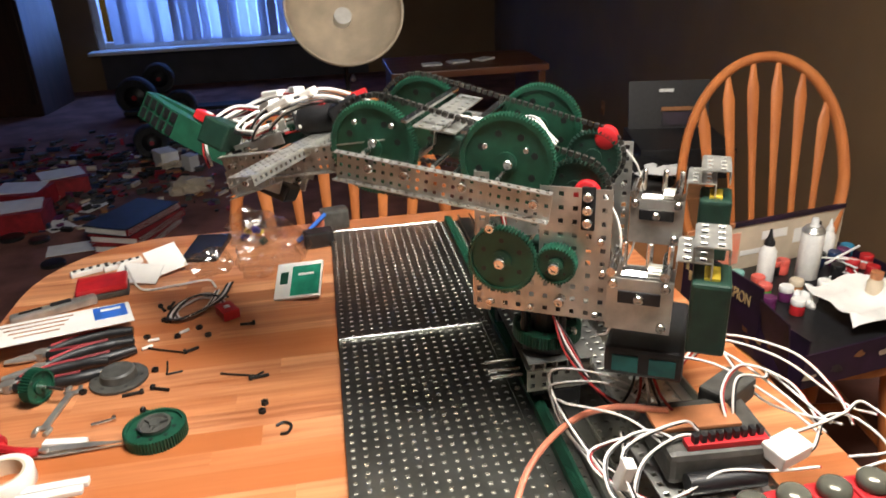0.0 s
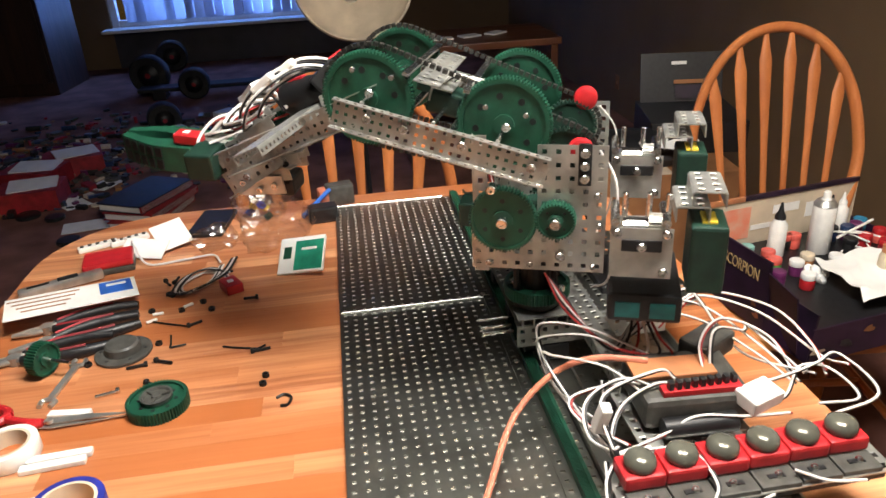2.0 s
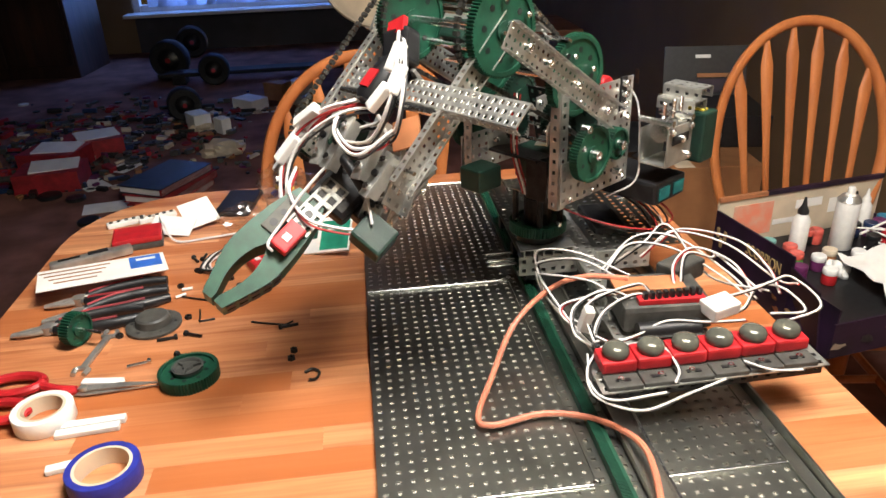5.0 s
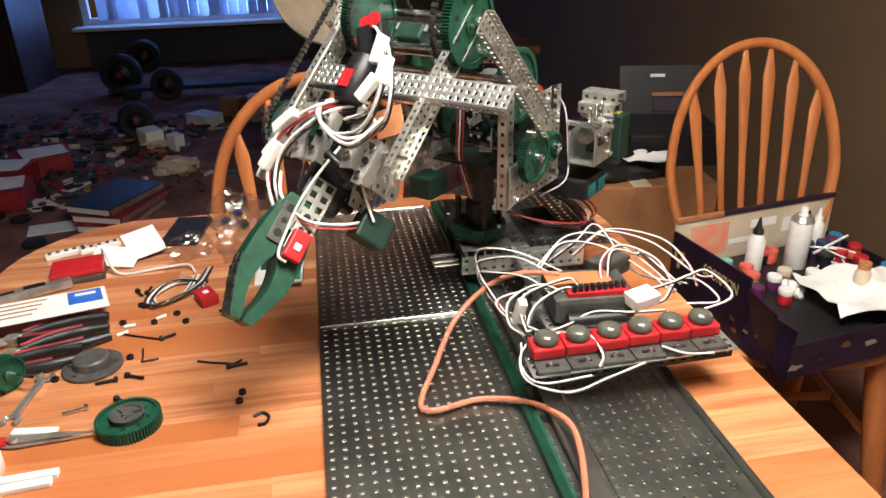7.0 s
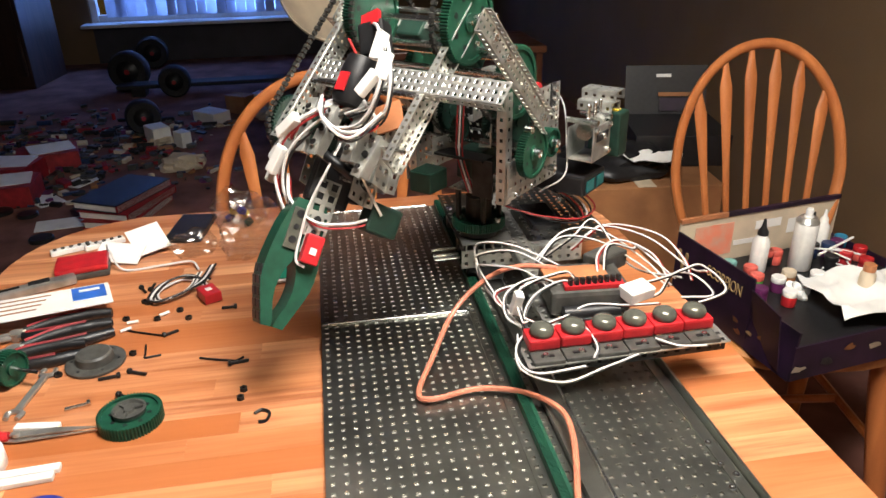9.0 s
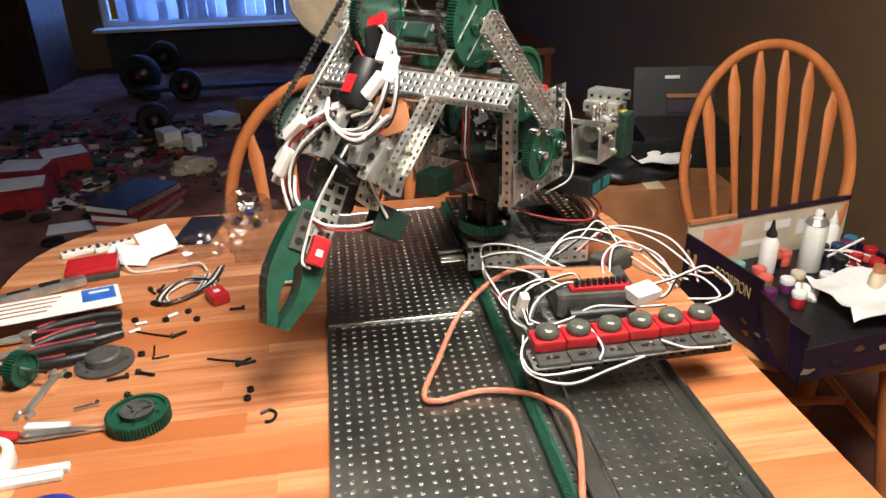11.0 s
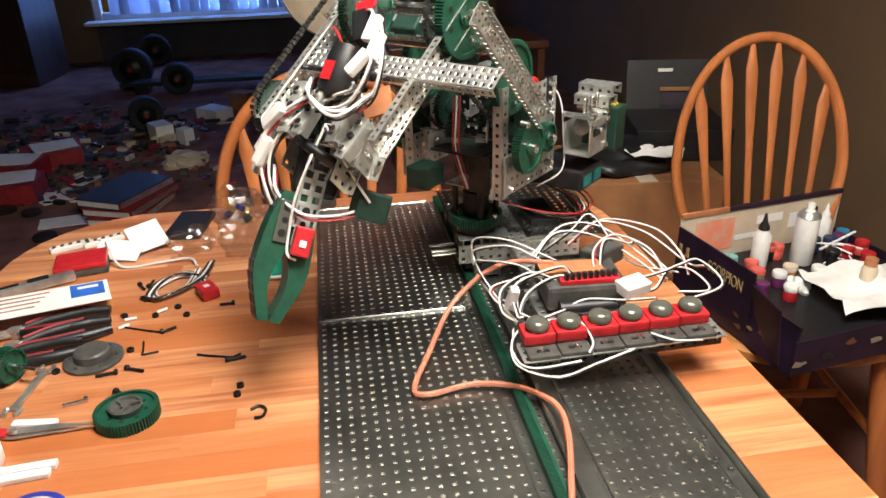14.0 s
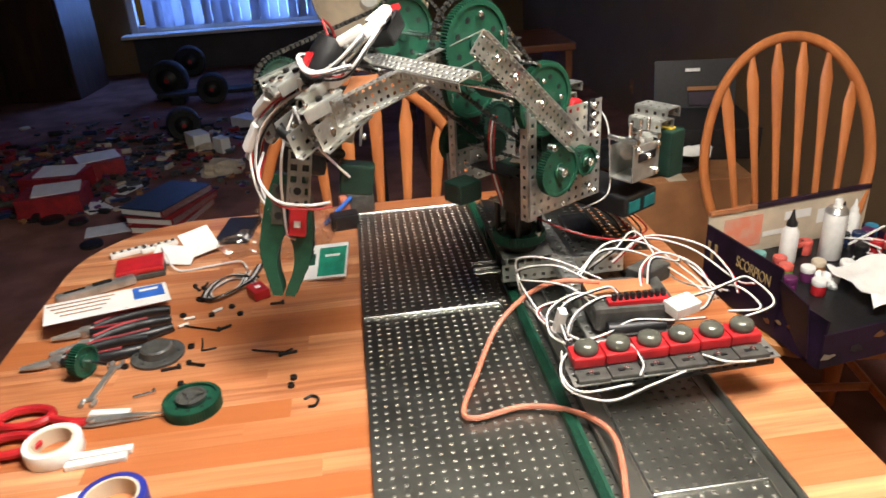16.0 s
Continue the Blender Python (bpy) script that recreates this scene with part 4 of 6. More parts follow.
# forearm: x runs from elbow to wrist
bm = BM()
cyl(bm, (0.0, -0.01, 0.0), 0.0022, 0.17, "y", 8)
fore = part("forearm", bm, ALU, robot, "forearm frame bundled with wires")
part("axle", cyl(BM(), (0.16, -0.01, 0.0), 0.0022, 0.17, "y", 8), ALU, fore, "bright steel axle")
part("standoff", cyl(BM(), (0.1, -0.01, 0.006), 0.004, 0.15, "y", 10), ALU, fore, "bright standoff")
bm = channel(BM(), 23, 3, (-0.0185, 0.060, -0.017), (1, 0, 0), (0, 0, 1), 1, 0.00847, 0.0035)
part("beam", bm, STEEL, fore, "perforated steel beam")
bm = channel(BM(), 23, 3, (0.1765, -0.088, -0.017), (-1, 0, 0), (0, 0, 1), 1, 0.00847, 0.0035)
part("beam", bm, STEEL, fore, "perforated steel beam")
bm = channel(BM(), 28, 3, (0.097, -0.077, 0.010), (0, 1, 0), (-1, 0, 0), 1, 0.00847, 0.0035)
part("cross_channel", bm, STEEL, fore, "perforated cross channel")
part("chain", chain(BM(), belt((0.0, 0.0), 0.026, (0.148, -0.008), 0.033, -0.10)), CHAIN, fore, "black roller chain")
part("sprocket", gear(BM(), (0.148, -0.10, -0.008), 0.030, 0.007, 48, "y", 6, 0.3), [GREEN_D, BLACK], fore, "small dark sprocket")
part("servo", box(BM(), (0.055, -0.005, 0.03), (0.035, 0.03, 0.022), pose(0, 0, 0, 0, 20, 25), 0.003), BLACK, fore, "black servo")
part("label", box(BM(), (0.04, -0.012, 0.043), (0.016, 0.022, 0.006), pose(0, 0, 0, 10, 10, 25)), RED, fore, "red plug")
bm = BM()
box(bm, (0.125, 0.035, 0.0), (0.03, 0.03, 0.003), pose(0, 0, 0, 0, 15, 30))
part("tan_tag", bm, COPPER, fore, "orange-brown tag")
bm = sheet(BM(), 4, 6, (0.12, -0.08, -0.012), (1, 0, 0), (0, 1, 0))
part("wrist_plate", bm, STEEL, fore, "perforated wrist plate")
for y, x0, n in ((-0.062, 0.132, 6), (-0.026, 0.140, 5), (0.012, 0.136, 6), (0.034, 0.128, 5)):
    bm = sheet(BM(), n, 2, (x0, y, -0.030), (0.97, 0.1, -0.18), (0.1, 0, 1))
    sheet(bm, n, 1, (x0, y + 0.0006, -0.030), (0.97, 0.1, -0.18), (0, 1, 0.05))
    part("wrist_bracket", bm, STEEL, fore, "bent perforated wrist bracket")
    screws([(x0 + 0.012, y + 0.0025, -0.020), (x0 + 0.045, y + 0.005, -0.028)], fore, "y", 0.0042, 0.006)
for x, z in ((0.148, -0.022), (0.176, -0.014), (0.190, -0.030)):
    part("standoff", cyl(BM(), (x, -0.018, z), 0.0032, 0.10, "y", 8), ALU, fore, "bright standoff", smooth=True)
part("collar", cyl(BM(), (0.176, 0.02, -0.014), 0.007, 0.009, "y", 14), BLACK, fore, "black shaft collar", smooth=True)
part("collar", cyl(BM(), (0.148, -0.044, -0.022), 0.007, 0.009, "y", 14), BLACK, fore, "black shaft collar", smooth=True)
part("wrist_servo", box(BM(), (0.15, -0.034, -0.004), (0.045, 0.024, 0.028), bevel=0.003), GREEN_D, fore, "green wrist servo")
for x0, y, z, rz, ln in ((0.128, -0.050, 0.016, 8, 0.062), (0.134, -0.018, 0.022, -4, 0.058), (0.122, 0.016, 0.014, 6, 0.066), (0.150, 0.036, 0.004, -10, 0.048)):
    bm = box(BM(), (x0 + ln / 2, y, z), (ln, 0.014, 0.0022), pose(0, 0, 0, 4, 8, rz), 0.0008)
    box(bm, (x0 + ln / 2, y + 0.0065, z - 0.006), (ln * 0.92, 0.0016, 0.012), pose(0, 0, 0, 0, 8, rz), 0.0005)
    link = part("wrist_link", bm, DULL, fore, "dull folded grey link")
    for q in (0.2, 0.5, 0.8):
        part("pivot", cyl(BM(), (x0 + ln * q, y + math.tan(radians(rz)) * ln * (q - 0.5), z + 0.0026 - 0.14 * ln * (q - 0.5)), 0.0036, 0.004, "z", 10), DARKSTEEL if q == 0.5 else ALU, link, "pivot screw")
part("wrist_gear", gear(BM(), (0.150, -0.034, 0.012), 0.016, 0.008, 28, "z", 4, 0.4), [GREEN, BLACK], fore, "small green wrist gear")
FW = [
    [(0.03, -0.02, 0.045), (0.05, 0.015, 0.075), (0.085, 0.035, 0.07), (0.115, 0.03, 0.045), (0.13, 0.0, 0.035)],
    [(0.03, -0.015, 0.05), (0.055, 0.03, 0.085), (0.1, 0.055, 0.07), (0.13, 0.045, 0.035), (0.145, 0.005, 0.03)],
    [(0.02, -0.03, 0.045), (0.05, 0.02, 0.092), (0.10, 0.048, 0.082), (0.14, 0.03, 0.045), (0.15, -0.02, 0.035)],
    [(0.115, -0.04, 0.04), (0.14, -0.02, 0.055), (0.155, 0.02, 0.05), (0.135, 0.045, 0.04), (0.115, 0.02, 0.045)],
    [(0.12, -0.035, 0.045), (0.15, -0.005, 0.065), (0.16, 0.03, 0.05), (0.125, 0.05, 0.045)],
]
FW = [[(x + 0.012, y, z * 0.62) for x, y, z in pts] for pts in FW]
for pts in FW:
    part("wire", tube(BM(), pts, 0.0017, 6, 7), WIRE_W, fore, "white servo wire", smooth=True)
    part("wire", tube(BM(), [(x + 0.002, y + 0.002, z - 0.003) for x, y, z in pts], 0.0012, 5, 7), WIRE_R if random.random() < 0.4 else WIRE_B, fore, smooth=True)
for c, r in (((0.08, 0.03, 0.055), 40), ((0.10, 0.045, 0.052), 40), ((0.12, 0.035, 0.05), 10)):
    part("connector", box(BM(), c, (0.028, 0.013, 0.008), pose(0, 0, 0, 0, 15, -40 + r), 0.002), WHITE, fore, "white plug connector")

# slack wires between forearm and gripper: they swing about the wrist
SW = [
    [(-0.01, 0.0, 0.055), (0.015, -0.045, 0.070), (0.045, -0.088, 0.068), (0.09, -0.108, 0.055), (0.13, -0.098, 0.045), (0.155, -0.065, 0.032)],
    [(-0.005, -0.005, 0.06), (0.03, -0.055, 0.078), (0.065, -0.095, 0.075), (0.105, -0.10, 0.062), (0.14, -0.08, 0.045), (0.16, -0.05, 0.03)],
    [(-0.01, -0.01, 0.05), (0.01, -0.06, 0.06), (0.045, -0.105, 0.058), (0.09, -0.122, 0.045), (0.13, -0.11, 0.035), (0.155, -0.075, 0.03)],
    [(0.0, 0.01, 0.055), (0.03, -0.035, 0.072), (0.075, -0.078, 0.07), (0.115, -0.085, 0.055), (0.15, -0.06, 0.036)],
    [(0.1, -0.09, 0.05), (0.13, -0.06, 0.055), (0.145, -0.02, 0.04), (0.135, 0.015, 0.02), (0.12, 0.03, 0.0)],
]
SW = [[(x * 0.90, y * 0.74 + 0.004, z * 0.92) for x, y, z in pts] for pts in SW]
bundle = None
for pts in SW:
    bm = tube(BM(), pts, 0.0018, 6, 7)
    if bundle is None:
        bundle = part("wire_loom", bm, WIRE_W, robot, "slack white servo wires looping to the gripper", smooth=True)
    else:
        part("wire", bm, WIRE_W, bundle, "white servo wire", smooth=True)
    part("wire", tube(BM(), [(x + 0.003, y + 0.002, z - 0.003) for x, y, z in pts], 0.0013, 5, 7), WIRE_B if random.random() < 0.6 else WIRE_R, bundle, smooth=True)
for c, rz in (((0.075, -0.108, 0.062), -30), ((0.05, -0.088, 0.078), -48), ((0.098, -0.112, 0.055), -12), ((0.09, -0.098, 0.068), -20)):
    part("connector", box(BM(), (c[0] * 0.90, c[1] * 0.74 + 0.004, c[2] * 0.92), (0.032, 0.013, 0.009), pose(0, 0, 0, 0, 12, rz), 0.002), WHITE, bundle, "white plug connector")
for c in ((0.015, -0.05, 0.066), (0.125, -0.098, 0.045)):
    part("cable_tie", cyl(BM(), (c[0] * 0.90, c[1] * 0.74 + 0.004, c[2] * 0.92), 0.007, 0.003, "x", 12), BLACK, bundle)

bm = lathe(BM(), [(0.009, -0.030), (0.017, -0.027), (0.0185, -0.012), (0.0185, 0.018), (0.015, 0.024), (0.007, 0.026)], 22, Matrix.Translation((-0.016, -0.008, 0.056)) @ turn("x"))
part("wrist_motor", bm, BLACK, bundle, "round black wrist motor", smooth=True)
part("motor_label", box(BM(), (-0.0115, -0.008, 0.0748), (0.020, 0.012, 0.002)), RED, bundle, "red motor label")
part("motor_mount", box(BM(), (-0.042, -0.008, 0.036), (0.004, 0.046, 0.036), bevel=0.001), STEEL, bundle, "bent steel motor mount")
bm = tube(BM(), [(-0.046, -0.016, 0.059), (-0.060, -0.028, 0.067), (-0.056, -0.036, 0.044), (-0.026, -0.038, 0.034), (0.004, -0.028, 0.039), (0.024, 0.004, 0.04)], 0.0014, 6, 7)
part("wire", bm, WIRE_R, bundle, "dark red motor lead", smooth=True)

# gripper: x runs from wrist to fingertips
WX, WZ = 0.118, -0.036
bm = BM()
box(bm, (0.050, -0.02, -0.004), (0.044, 0.034, 0.02), bevel=0.004)
box(bm, (0.085, -0.03, 0.0), (0.05, 0.035, 0.02), bevel=0.003)
grip = part("gripper", bm, BLACK, robot, "green claw gripper with red switch and motor")
for y in (-0.060, 0.008):
    part("wrist_arm", box(BM(), (0.060, y, 0.004), (0.055, 0.003, 0.022), pose(0, 0, 0, 0, 6, 0), 0.001), STEEL, grip, "bent steel wrist arm")
    screws([(0.042, y + 0.003, 0.006), (0.06, y + 0.003, 0.0), (0.078, y + 0.003, 0.008)], grip, "y", 0.004, 0.006)
for y, z, rz in ((-0.046, 0.022, 14), (-0.022, 0.026, 6), (-0.002, 0.020, -8)):
    bm = box(BM(), (0.052, y, z), (0.066, 0.013, 0.0024), pose(0, 0, 0, 6, 10, rz), 0.0009)
    box(bm, (0.052, y + 0.006, z - 0.006), (0.060, 0.0016, 0.013), pose(0, 0, 0, 0, 10, rz), 0.0006)
    link = part("wrist_link", bm, DULL, grip, "dull folded grey link")
    for q in (-0.022, 0.0, 0.022):
        part("pivot", cyl(BM(), (0.052 + q, y + math.tan(radians(rz)) * q, z + 0.003 - 0.17 * q), 0.0034, 0.004, "z", 10), DARKSTEEL, link, "dark pivot screw")
bm = tube(BM(), [(0.070, -0.080, 0.010), (0.078, -0.070, 0.034), (0.086, -0.048, 0.042), (0.094, -0.022, 0.034), (0.098, -0.012, 0.012)], 0.0055, 10, 6)
part("housing_arch", bm, BLACK, grip, "glossy black rounded housing", smooth=True)
part("wrist_block", box(BM(), (0.098, -0.05, 0.004), (0.052, 0.046, 0.026), bevel=0.006), BLACK, grip, "black claw gear housing")
part("claw_motor", box(BM(), (0.1185, 0.007, 0.029), (0.032, 0.036, 0.030), bevel=0.003), GREEN_D, grip, "dark green claw motor")


YC = -0.078
# the claw sits a little off its housing
ASKEW = Matrix.Translation((0.176, YC + 0.013, 0.004)) @ Matrix.Rotation(radians(-4), 4, "Y") @ Matrix.Translation((-0.176, -YC, 0))


def askew(bm):
    bmesh.ops.transform(bm, matrix=ASKEW, verts=bm.verts[:])
    return bm



JAW = [(0.126, 0.016), (0.140, 0.0205), (0.158, 0.0245), (0.178, 0.027), (0.185, 0.0276), (0.192, 0.028), (0.200, 0.0282), (0.208, 0.028), (0.216, 0.0272), (0.224, 0.0252), (0.232, 0.0225), (0.240, 0.0196), (0.248, 0.0168), (0.256, 0.014), (0.262, 0.0118)]


def bar_along(bm, outer, inner, z0, z1):
    """A wall that follows two runs of plan points between two heights."""
    rows = [[bm.verts.new((x, YC + y, z)) for (x, y), z in ((a, z0), (a, z1), (b, z1), (b, z0))] for a, b in zip(outer, inner)]
    for p, q in zip(rows, rows[1:]):
        for k in range(4):
            bm.faces.new((p[k], q[k], q[(k + 1) % 4], p[(k + 1) % 4]))
    bm.faces.new(rows[0][::-1]), bm.faces.new(rows[-1])
    return bm


def jaw(s):
    """One claw finger: a broad wall that swells to a knee and closes on a blunt tip."""
    out = [(x, y * s) for x, y in JAW]
    inn = [(x - 0.0005, (0.0015 + max(0.0, 0.0078 * math.sin(math.pi * min(max((x - 0.192) / 0.060, 0), 1)) ** 0.7)) * s) for x, y in JAW]
    return bar_along(BM(), out, inn, -0.016, 0.016)


for s in (-1, 1):
    j = part("jaw", askew(jaw(s)), GREEN, grip, "curved green plastic jaw")
    for k in range(5):
        for zq in (-0.0078, 0.0078):
            xk = 0.207 + 0.0118 * k
            yk = float(np.interp(xk, [p[0] for p in JAW], [p[1] for p in JAW]))
            # Black blocks on the wall stand for the shaded pockets.
            part("rib_pocket", askew(box(BM(), (xk, YC + s * yk, zq), (0.0088, 0.0022, 0.012), pose(0, 0, 0, 0, 0, -s * (8 + 12 * min(k, 1))), 0.0006)), BLACK, j, "black block for the shade in a ribbed pocket")
    part("cover_plate", askew(box(BM(), (0.158, YC + s * 0.0095, 0.0172), (0.044, 0.015, 0.0022), bevel=0.0008)), OLIVE if s < 0 else DULL, j, "flat cover plate over the jaw gears")
    for k in range(3):
        # Black discs on the solid plate stand for shaded holes.
        part("plate_hole", askew(cyl(BM(), (0.142 + 0.014 * k, YC + s * 0.0095, 0.0186), 0.0042 - 0.0012 * (k % 2), 0.0008, "z", 14)), BLACK, j, "black disc for the shade in a cover plate hole")
bm = sheet(BM(), 6, 2, (0.085, -0.080, 0.0185), (1, 0, 0), (0, 1, 0), 0.0012, 0.007)
part("claw_plate", askew(bm), DULL, grip, "perforated claw plate")
sw = part("limit_switch", askew(box(BM(), (0.174, -0.066, 0.0235), (0.031, 0.019, 0.012), bevel=0.002)), RED, grip, "red limit switch")
part("switch_mark", askew(box(BM(), (0.176, -0.066, 0.0302), (0.007, 0.007, 0.0012))), WHITE, sw, "white mark")
for k, pts in enumerate(([(0.05, -0.06, 0.025), (0.09, -0.07, 0.040), (0.13, -0.072, 0.030), (0.165, -0.068, 0.024), (0.188, -0.064, 0.024), (0.192, -0.055, 0.03)], [(0.05, -0.062, 0.03), (0.075, -0.045, 0.048), (0.1, -0.018, 0.048), (0.115, 0.0, 0.047)])):
    part("wire", tube(BM(), pts, 0.0015, 6, 7), WIRE_W, grip, "white servo wire", smooth=True)
# the gripper is carried from its wrist joint
for ob in [grip] + [c for c in grip.children_recursive]:
    if ob.name.startswith("screw"):
        ob.location = ob.location + Vector((-0.063, 0.042, -0.012))
    else:
        ob.data.transform(Matrix.Translation((-0.063, 0.042, -0.012)))



# ---- things on the table ----
def thing(name, label, cat, m, group=""):
    root = tagged(new(name), label, cat, group)
    root.matrix_basis = m
    return root


def one(name, bm, material, label, cat, m, group="", smooth=False):
    return tagged(obj(name, bm, material, None, m, smooth), label, cat, group)


def on_table(x, y, rz=0.0, dz=0.0):
    return pose(x, y, TZ + 0.0002 + dz, 0, 0, rz)


r = thing("gear_wheel", "green toothed wheel with a dark grey hub lying on the table", "gear", on_table(-0.202, -0.144, 20))
part("rim", gear(BM(), (0, 0, 0.007), 0.033, 0.014, 60, "z", 8, 0.5), [GREEN, BLACK], r, "green toothed rim")
part("hub", lathe(BM(), [(0.0165, 0.013), (0.0175, 0.0175), (0.015, 0.0175), (0.0135, 0.0145), (0.006, 0.0145), (0.005, 0.0175), (0.003, 0.0175)], 24), GREY_D, r, "dark grey hub", smooth=True)
for k in range(3):
    a = 2 * math.pi * k / 3
    part("spoke", box(BM(), (0.0098 * math.cos(a), 0.0098 * math.sin(a), 0.0158), (0.009, 0.003, 0.003), pose(0, 0, 0, 0, 0, 120 * k)), GREY_D, r)

r = thing("grey_flange", "dark grey plastic flanged hub lying on the table", "hub", on_table(-0.269, -0.020))
part("flange", lathe(BM(), [(0.031, 0), (0.034, 0.001), (0.034, 0.004), (0.031, 0.005), (0.022, 0.0052), (0.0205, 0.014), (0.018, 0.016), (0.001, 0.016)], 32), GREY_D, r, smooth=True)
for k in range(6):
    a = 2 * math.pi * k / 6
    # Black disc on the closed flange paints the shade of a hole.
    part("bolt_hole", cyl(BM(), (0.027 * math.cos(a), 0.027 * math.sin(a), 0.0052), 0.0018, 0.0006, "z", 8), BLACK, r)

r = thing("pinion", "small green gear standing on its edge with a steel shaft", "gear", pose(-0.352, -0.045, TZ + 0.0212, 0, 0, -25))
part("gear_body", gear(BM(), (0, 0, 0), 0.021, 0.014, 36, "x", 4, 0.4), [GREEN, BLACK], r)
part("shaft", cyl(BM(), (0.02, 0, 0), 0.0024, 0.04, "x", 8), ALU, r)


def tape_roll(name, label, r0, r1, h, outer, core, m):
    r = thing(name, label, "tape", m)
    part("tape_wall", lathe(BM(), [(r0 + 0.003, 0), (r1 - 0.0005, 0), (r1, 0.0008), (r1, h - 0.0008), (r1 - 0.0005, h), (r0 + 0.003, h)], 36, close=False), outer, r, smooth=True)
    part("core", lathe(BM(), [(r0 + 0.003, 0), (r0, 0), (r0, h), (r0 + 0.003, h)], 36, close=False), core, r, "card core", smooth=True)


tape_roll("white_tape", "roll of white tape lying on the table", 0.020, 0.030, 0.018, WHITE, CREAM, on_table(-0.338, -0.196))
tape_roll("blue_tape", "roll of blue painter's tape lying on the table", 0.0235, 0.033, 0.019, BLUE_TAPE, CREAM, on_table(-0.249, -0.296))

r = thing("scissors", "large open scissors with red handles", "scissors", on_table(-0.312, -0.154, 0, 0.003))
for s in (-1, 1):
    bm = BM()
    q = [(-0.012, 0.004 * s), (0.0, 0.007 * s), (0.04, 0.0055 * s + 0.002), (0.085, 0.001), (0.04, -0.001), (0.0, -0.003 * s)]
    top = [bm.verts.new((x, y - 0.00018 * x * 100, 0.002 + 0.0015 * s)) for x, y in q]
    bot = [bm.verts.new((x, y - 0.00018 * x * 100, 0.0008 + 0.0015 * s)) for x, y in q]
    bm.faces.new(top), bm.faces.new(bot[::-1])
    for k in range(6):
        bm.faces.new((top[k], bot[k], bot[(k + 1) % 6], top[(k + 1) % 6]))
    part("blade", bm, STEEL, r, "grey steel blade")
    cx, cy = (-0.078, 0.018) if s > 0 else (-0.076, -0.030)
    ring = [(cx + 0.030 * math.cos(a), cy + 0.0165 * math.sin(a), 0.006) for a in [2 * math.pi * k / 14 for k in range(15)]]
    bm = tube(BM(), ring, 0.0052, 8, 2)
    tube(bm, [(cx + 0.028, cy * 0.7, 0.006), (-0.03, cy * 0.25, 0.0045), (-0.008, 0.0, 0.0035)], 0.0048, 8, 4)
    part("handle", bm, RED, r, "red plastic handle", smooth=True)
part("pivot", cyl(BM(), (0, 0, 0.005), 0.004, 0.004, "z", 12), STEEL, r)


def pliers(x, y, rz, label, ln=0.15):
    r = thing("pliers", label, "pliers", on_table(x, y, rz, 0.006), "hand tools")
    for s in (-1, 1):
        part("grip", tube(BM(), [(0.01, 0.006 * s, 0), (0.04, 0.014 * s, 0.001), (0.08, 0.017 * s, 0.001), (0.115, 0.012 * s, 0)], lambda t: 0.006 + 0.0025 * math.sin(math.pi * t), 10, 5), BLACK, r, "black rubber grip", smooth=True)
        part("grip_stripe", tube(BM(), [(0.015, 0.0075 * s, 0.006), (0.05, 0.0155 * s, 0.0085), (0.085, 0.0165 * s, 0.0085)], 0.0024, 6, 4), RED_PAPER, r, "red stripe", smooth=True)
        part("jaw", tube(BM(), [(0.012, -0.006 * s, 0), (-0.01, 0.004 * s, 0), (-0.04, 0.0015 * s, 0)], lambda t: 0.006 - 0.004 * t, 8, 4), STEEL, r, "steel jaw", smooth=True)
    part("joint", cyl(BM(), (0.002, 0, 0), 0.008, 0.011, "z", 14), STEEL, r)


pliers(-0.375, 0.018, 18, "pliers with black and red rubber grips")
pliers(-0.385, 0.055, 14, "pliers with black rubber grips under a brochure")
pliers(-0.40, -0.015, 12, "long-nose pliers with black and red grips")

r = thing("brochure", "white printed brochure with a blue corner lying across the pliers", "brochure", pose(-0.362, 0.104, TZ + 0.023, -4, 3, 19))
part("sheet", box(BM(), (0, 0, 0), (0.165, 0.075, 0.0016), bevel=0.0005), PAPER, r)
part("blue_panel", box(BM(), (0.056, 0.010, 0.0012), (0.042, 0.044, 0.0008)), BLUE, r, "blue printed panel")
for k in range(4):
    part("print_bar", box(BM(), (-0.035, 0.025 - 0.014 * k, 0.0011), (0.09 - 0.012 * k, 0.003, 0.0006)), TAN, r, "faint line of print")
part("white_mark", box(BM(), (0.057, 0.018, 0.0019), (0.026, 0.008, 0.0005)), PAPER, r)

r = thing("utility_knife", "steel utility knife lying on the table", "knife", on_table(-0.405, 0.185, 24, 0.006))
part("body", box(BM(), (0, 0, 0.002), (0.115, 0.018, 0.013), bevel=0.004), STEEL, r, "scuffed steel body")
part("slider", box(BM(), (0.01, 0, 0.0095), (0.028, 0.008, 0.004), bevel=0.001), BLACK, r)
part("window_slot", box(BM(), (-0.03, 0.0, 0.0088), (0.03, 0.006, 0.0012)), DARKSTEEL, r)

r = thing("red_case", "flat red plastic case with a dark base", "case", on_table(-0.352, 0.243, 12))
part("base", box(BM(), (0, 0, 0.005), (0.075, 0.058, 0.010), bevel=0.003), GREY_D, r)
part("lid", box(BM(), (0, 0, 0.0145), (0.073, 0.056, 0.010), bevel=0.004), RED, r, "red lid")

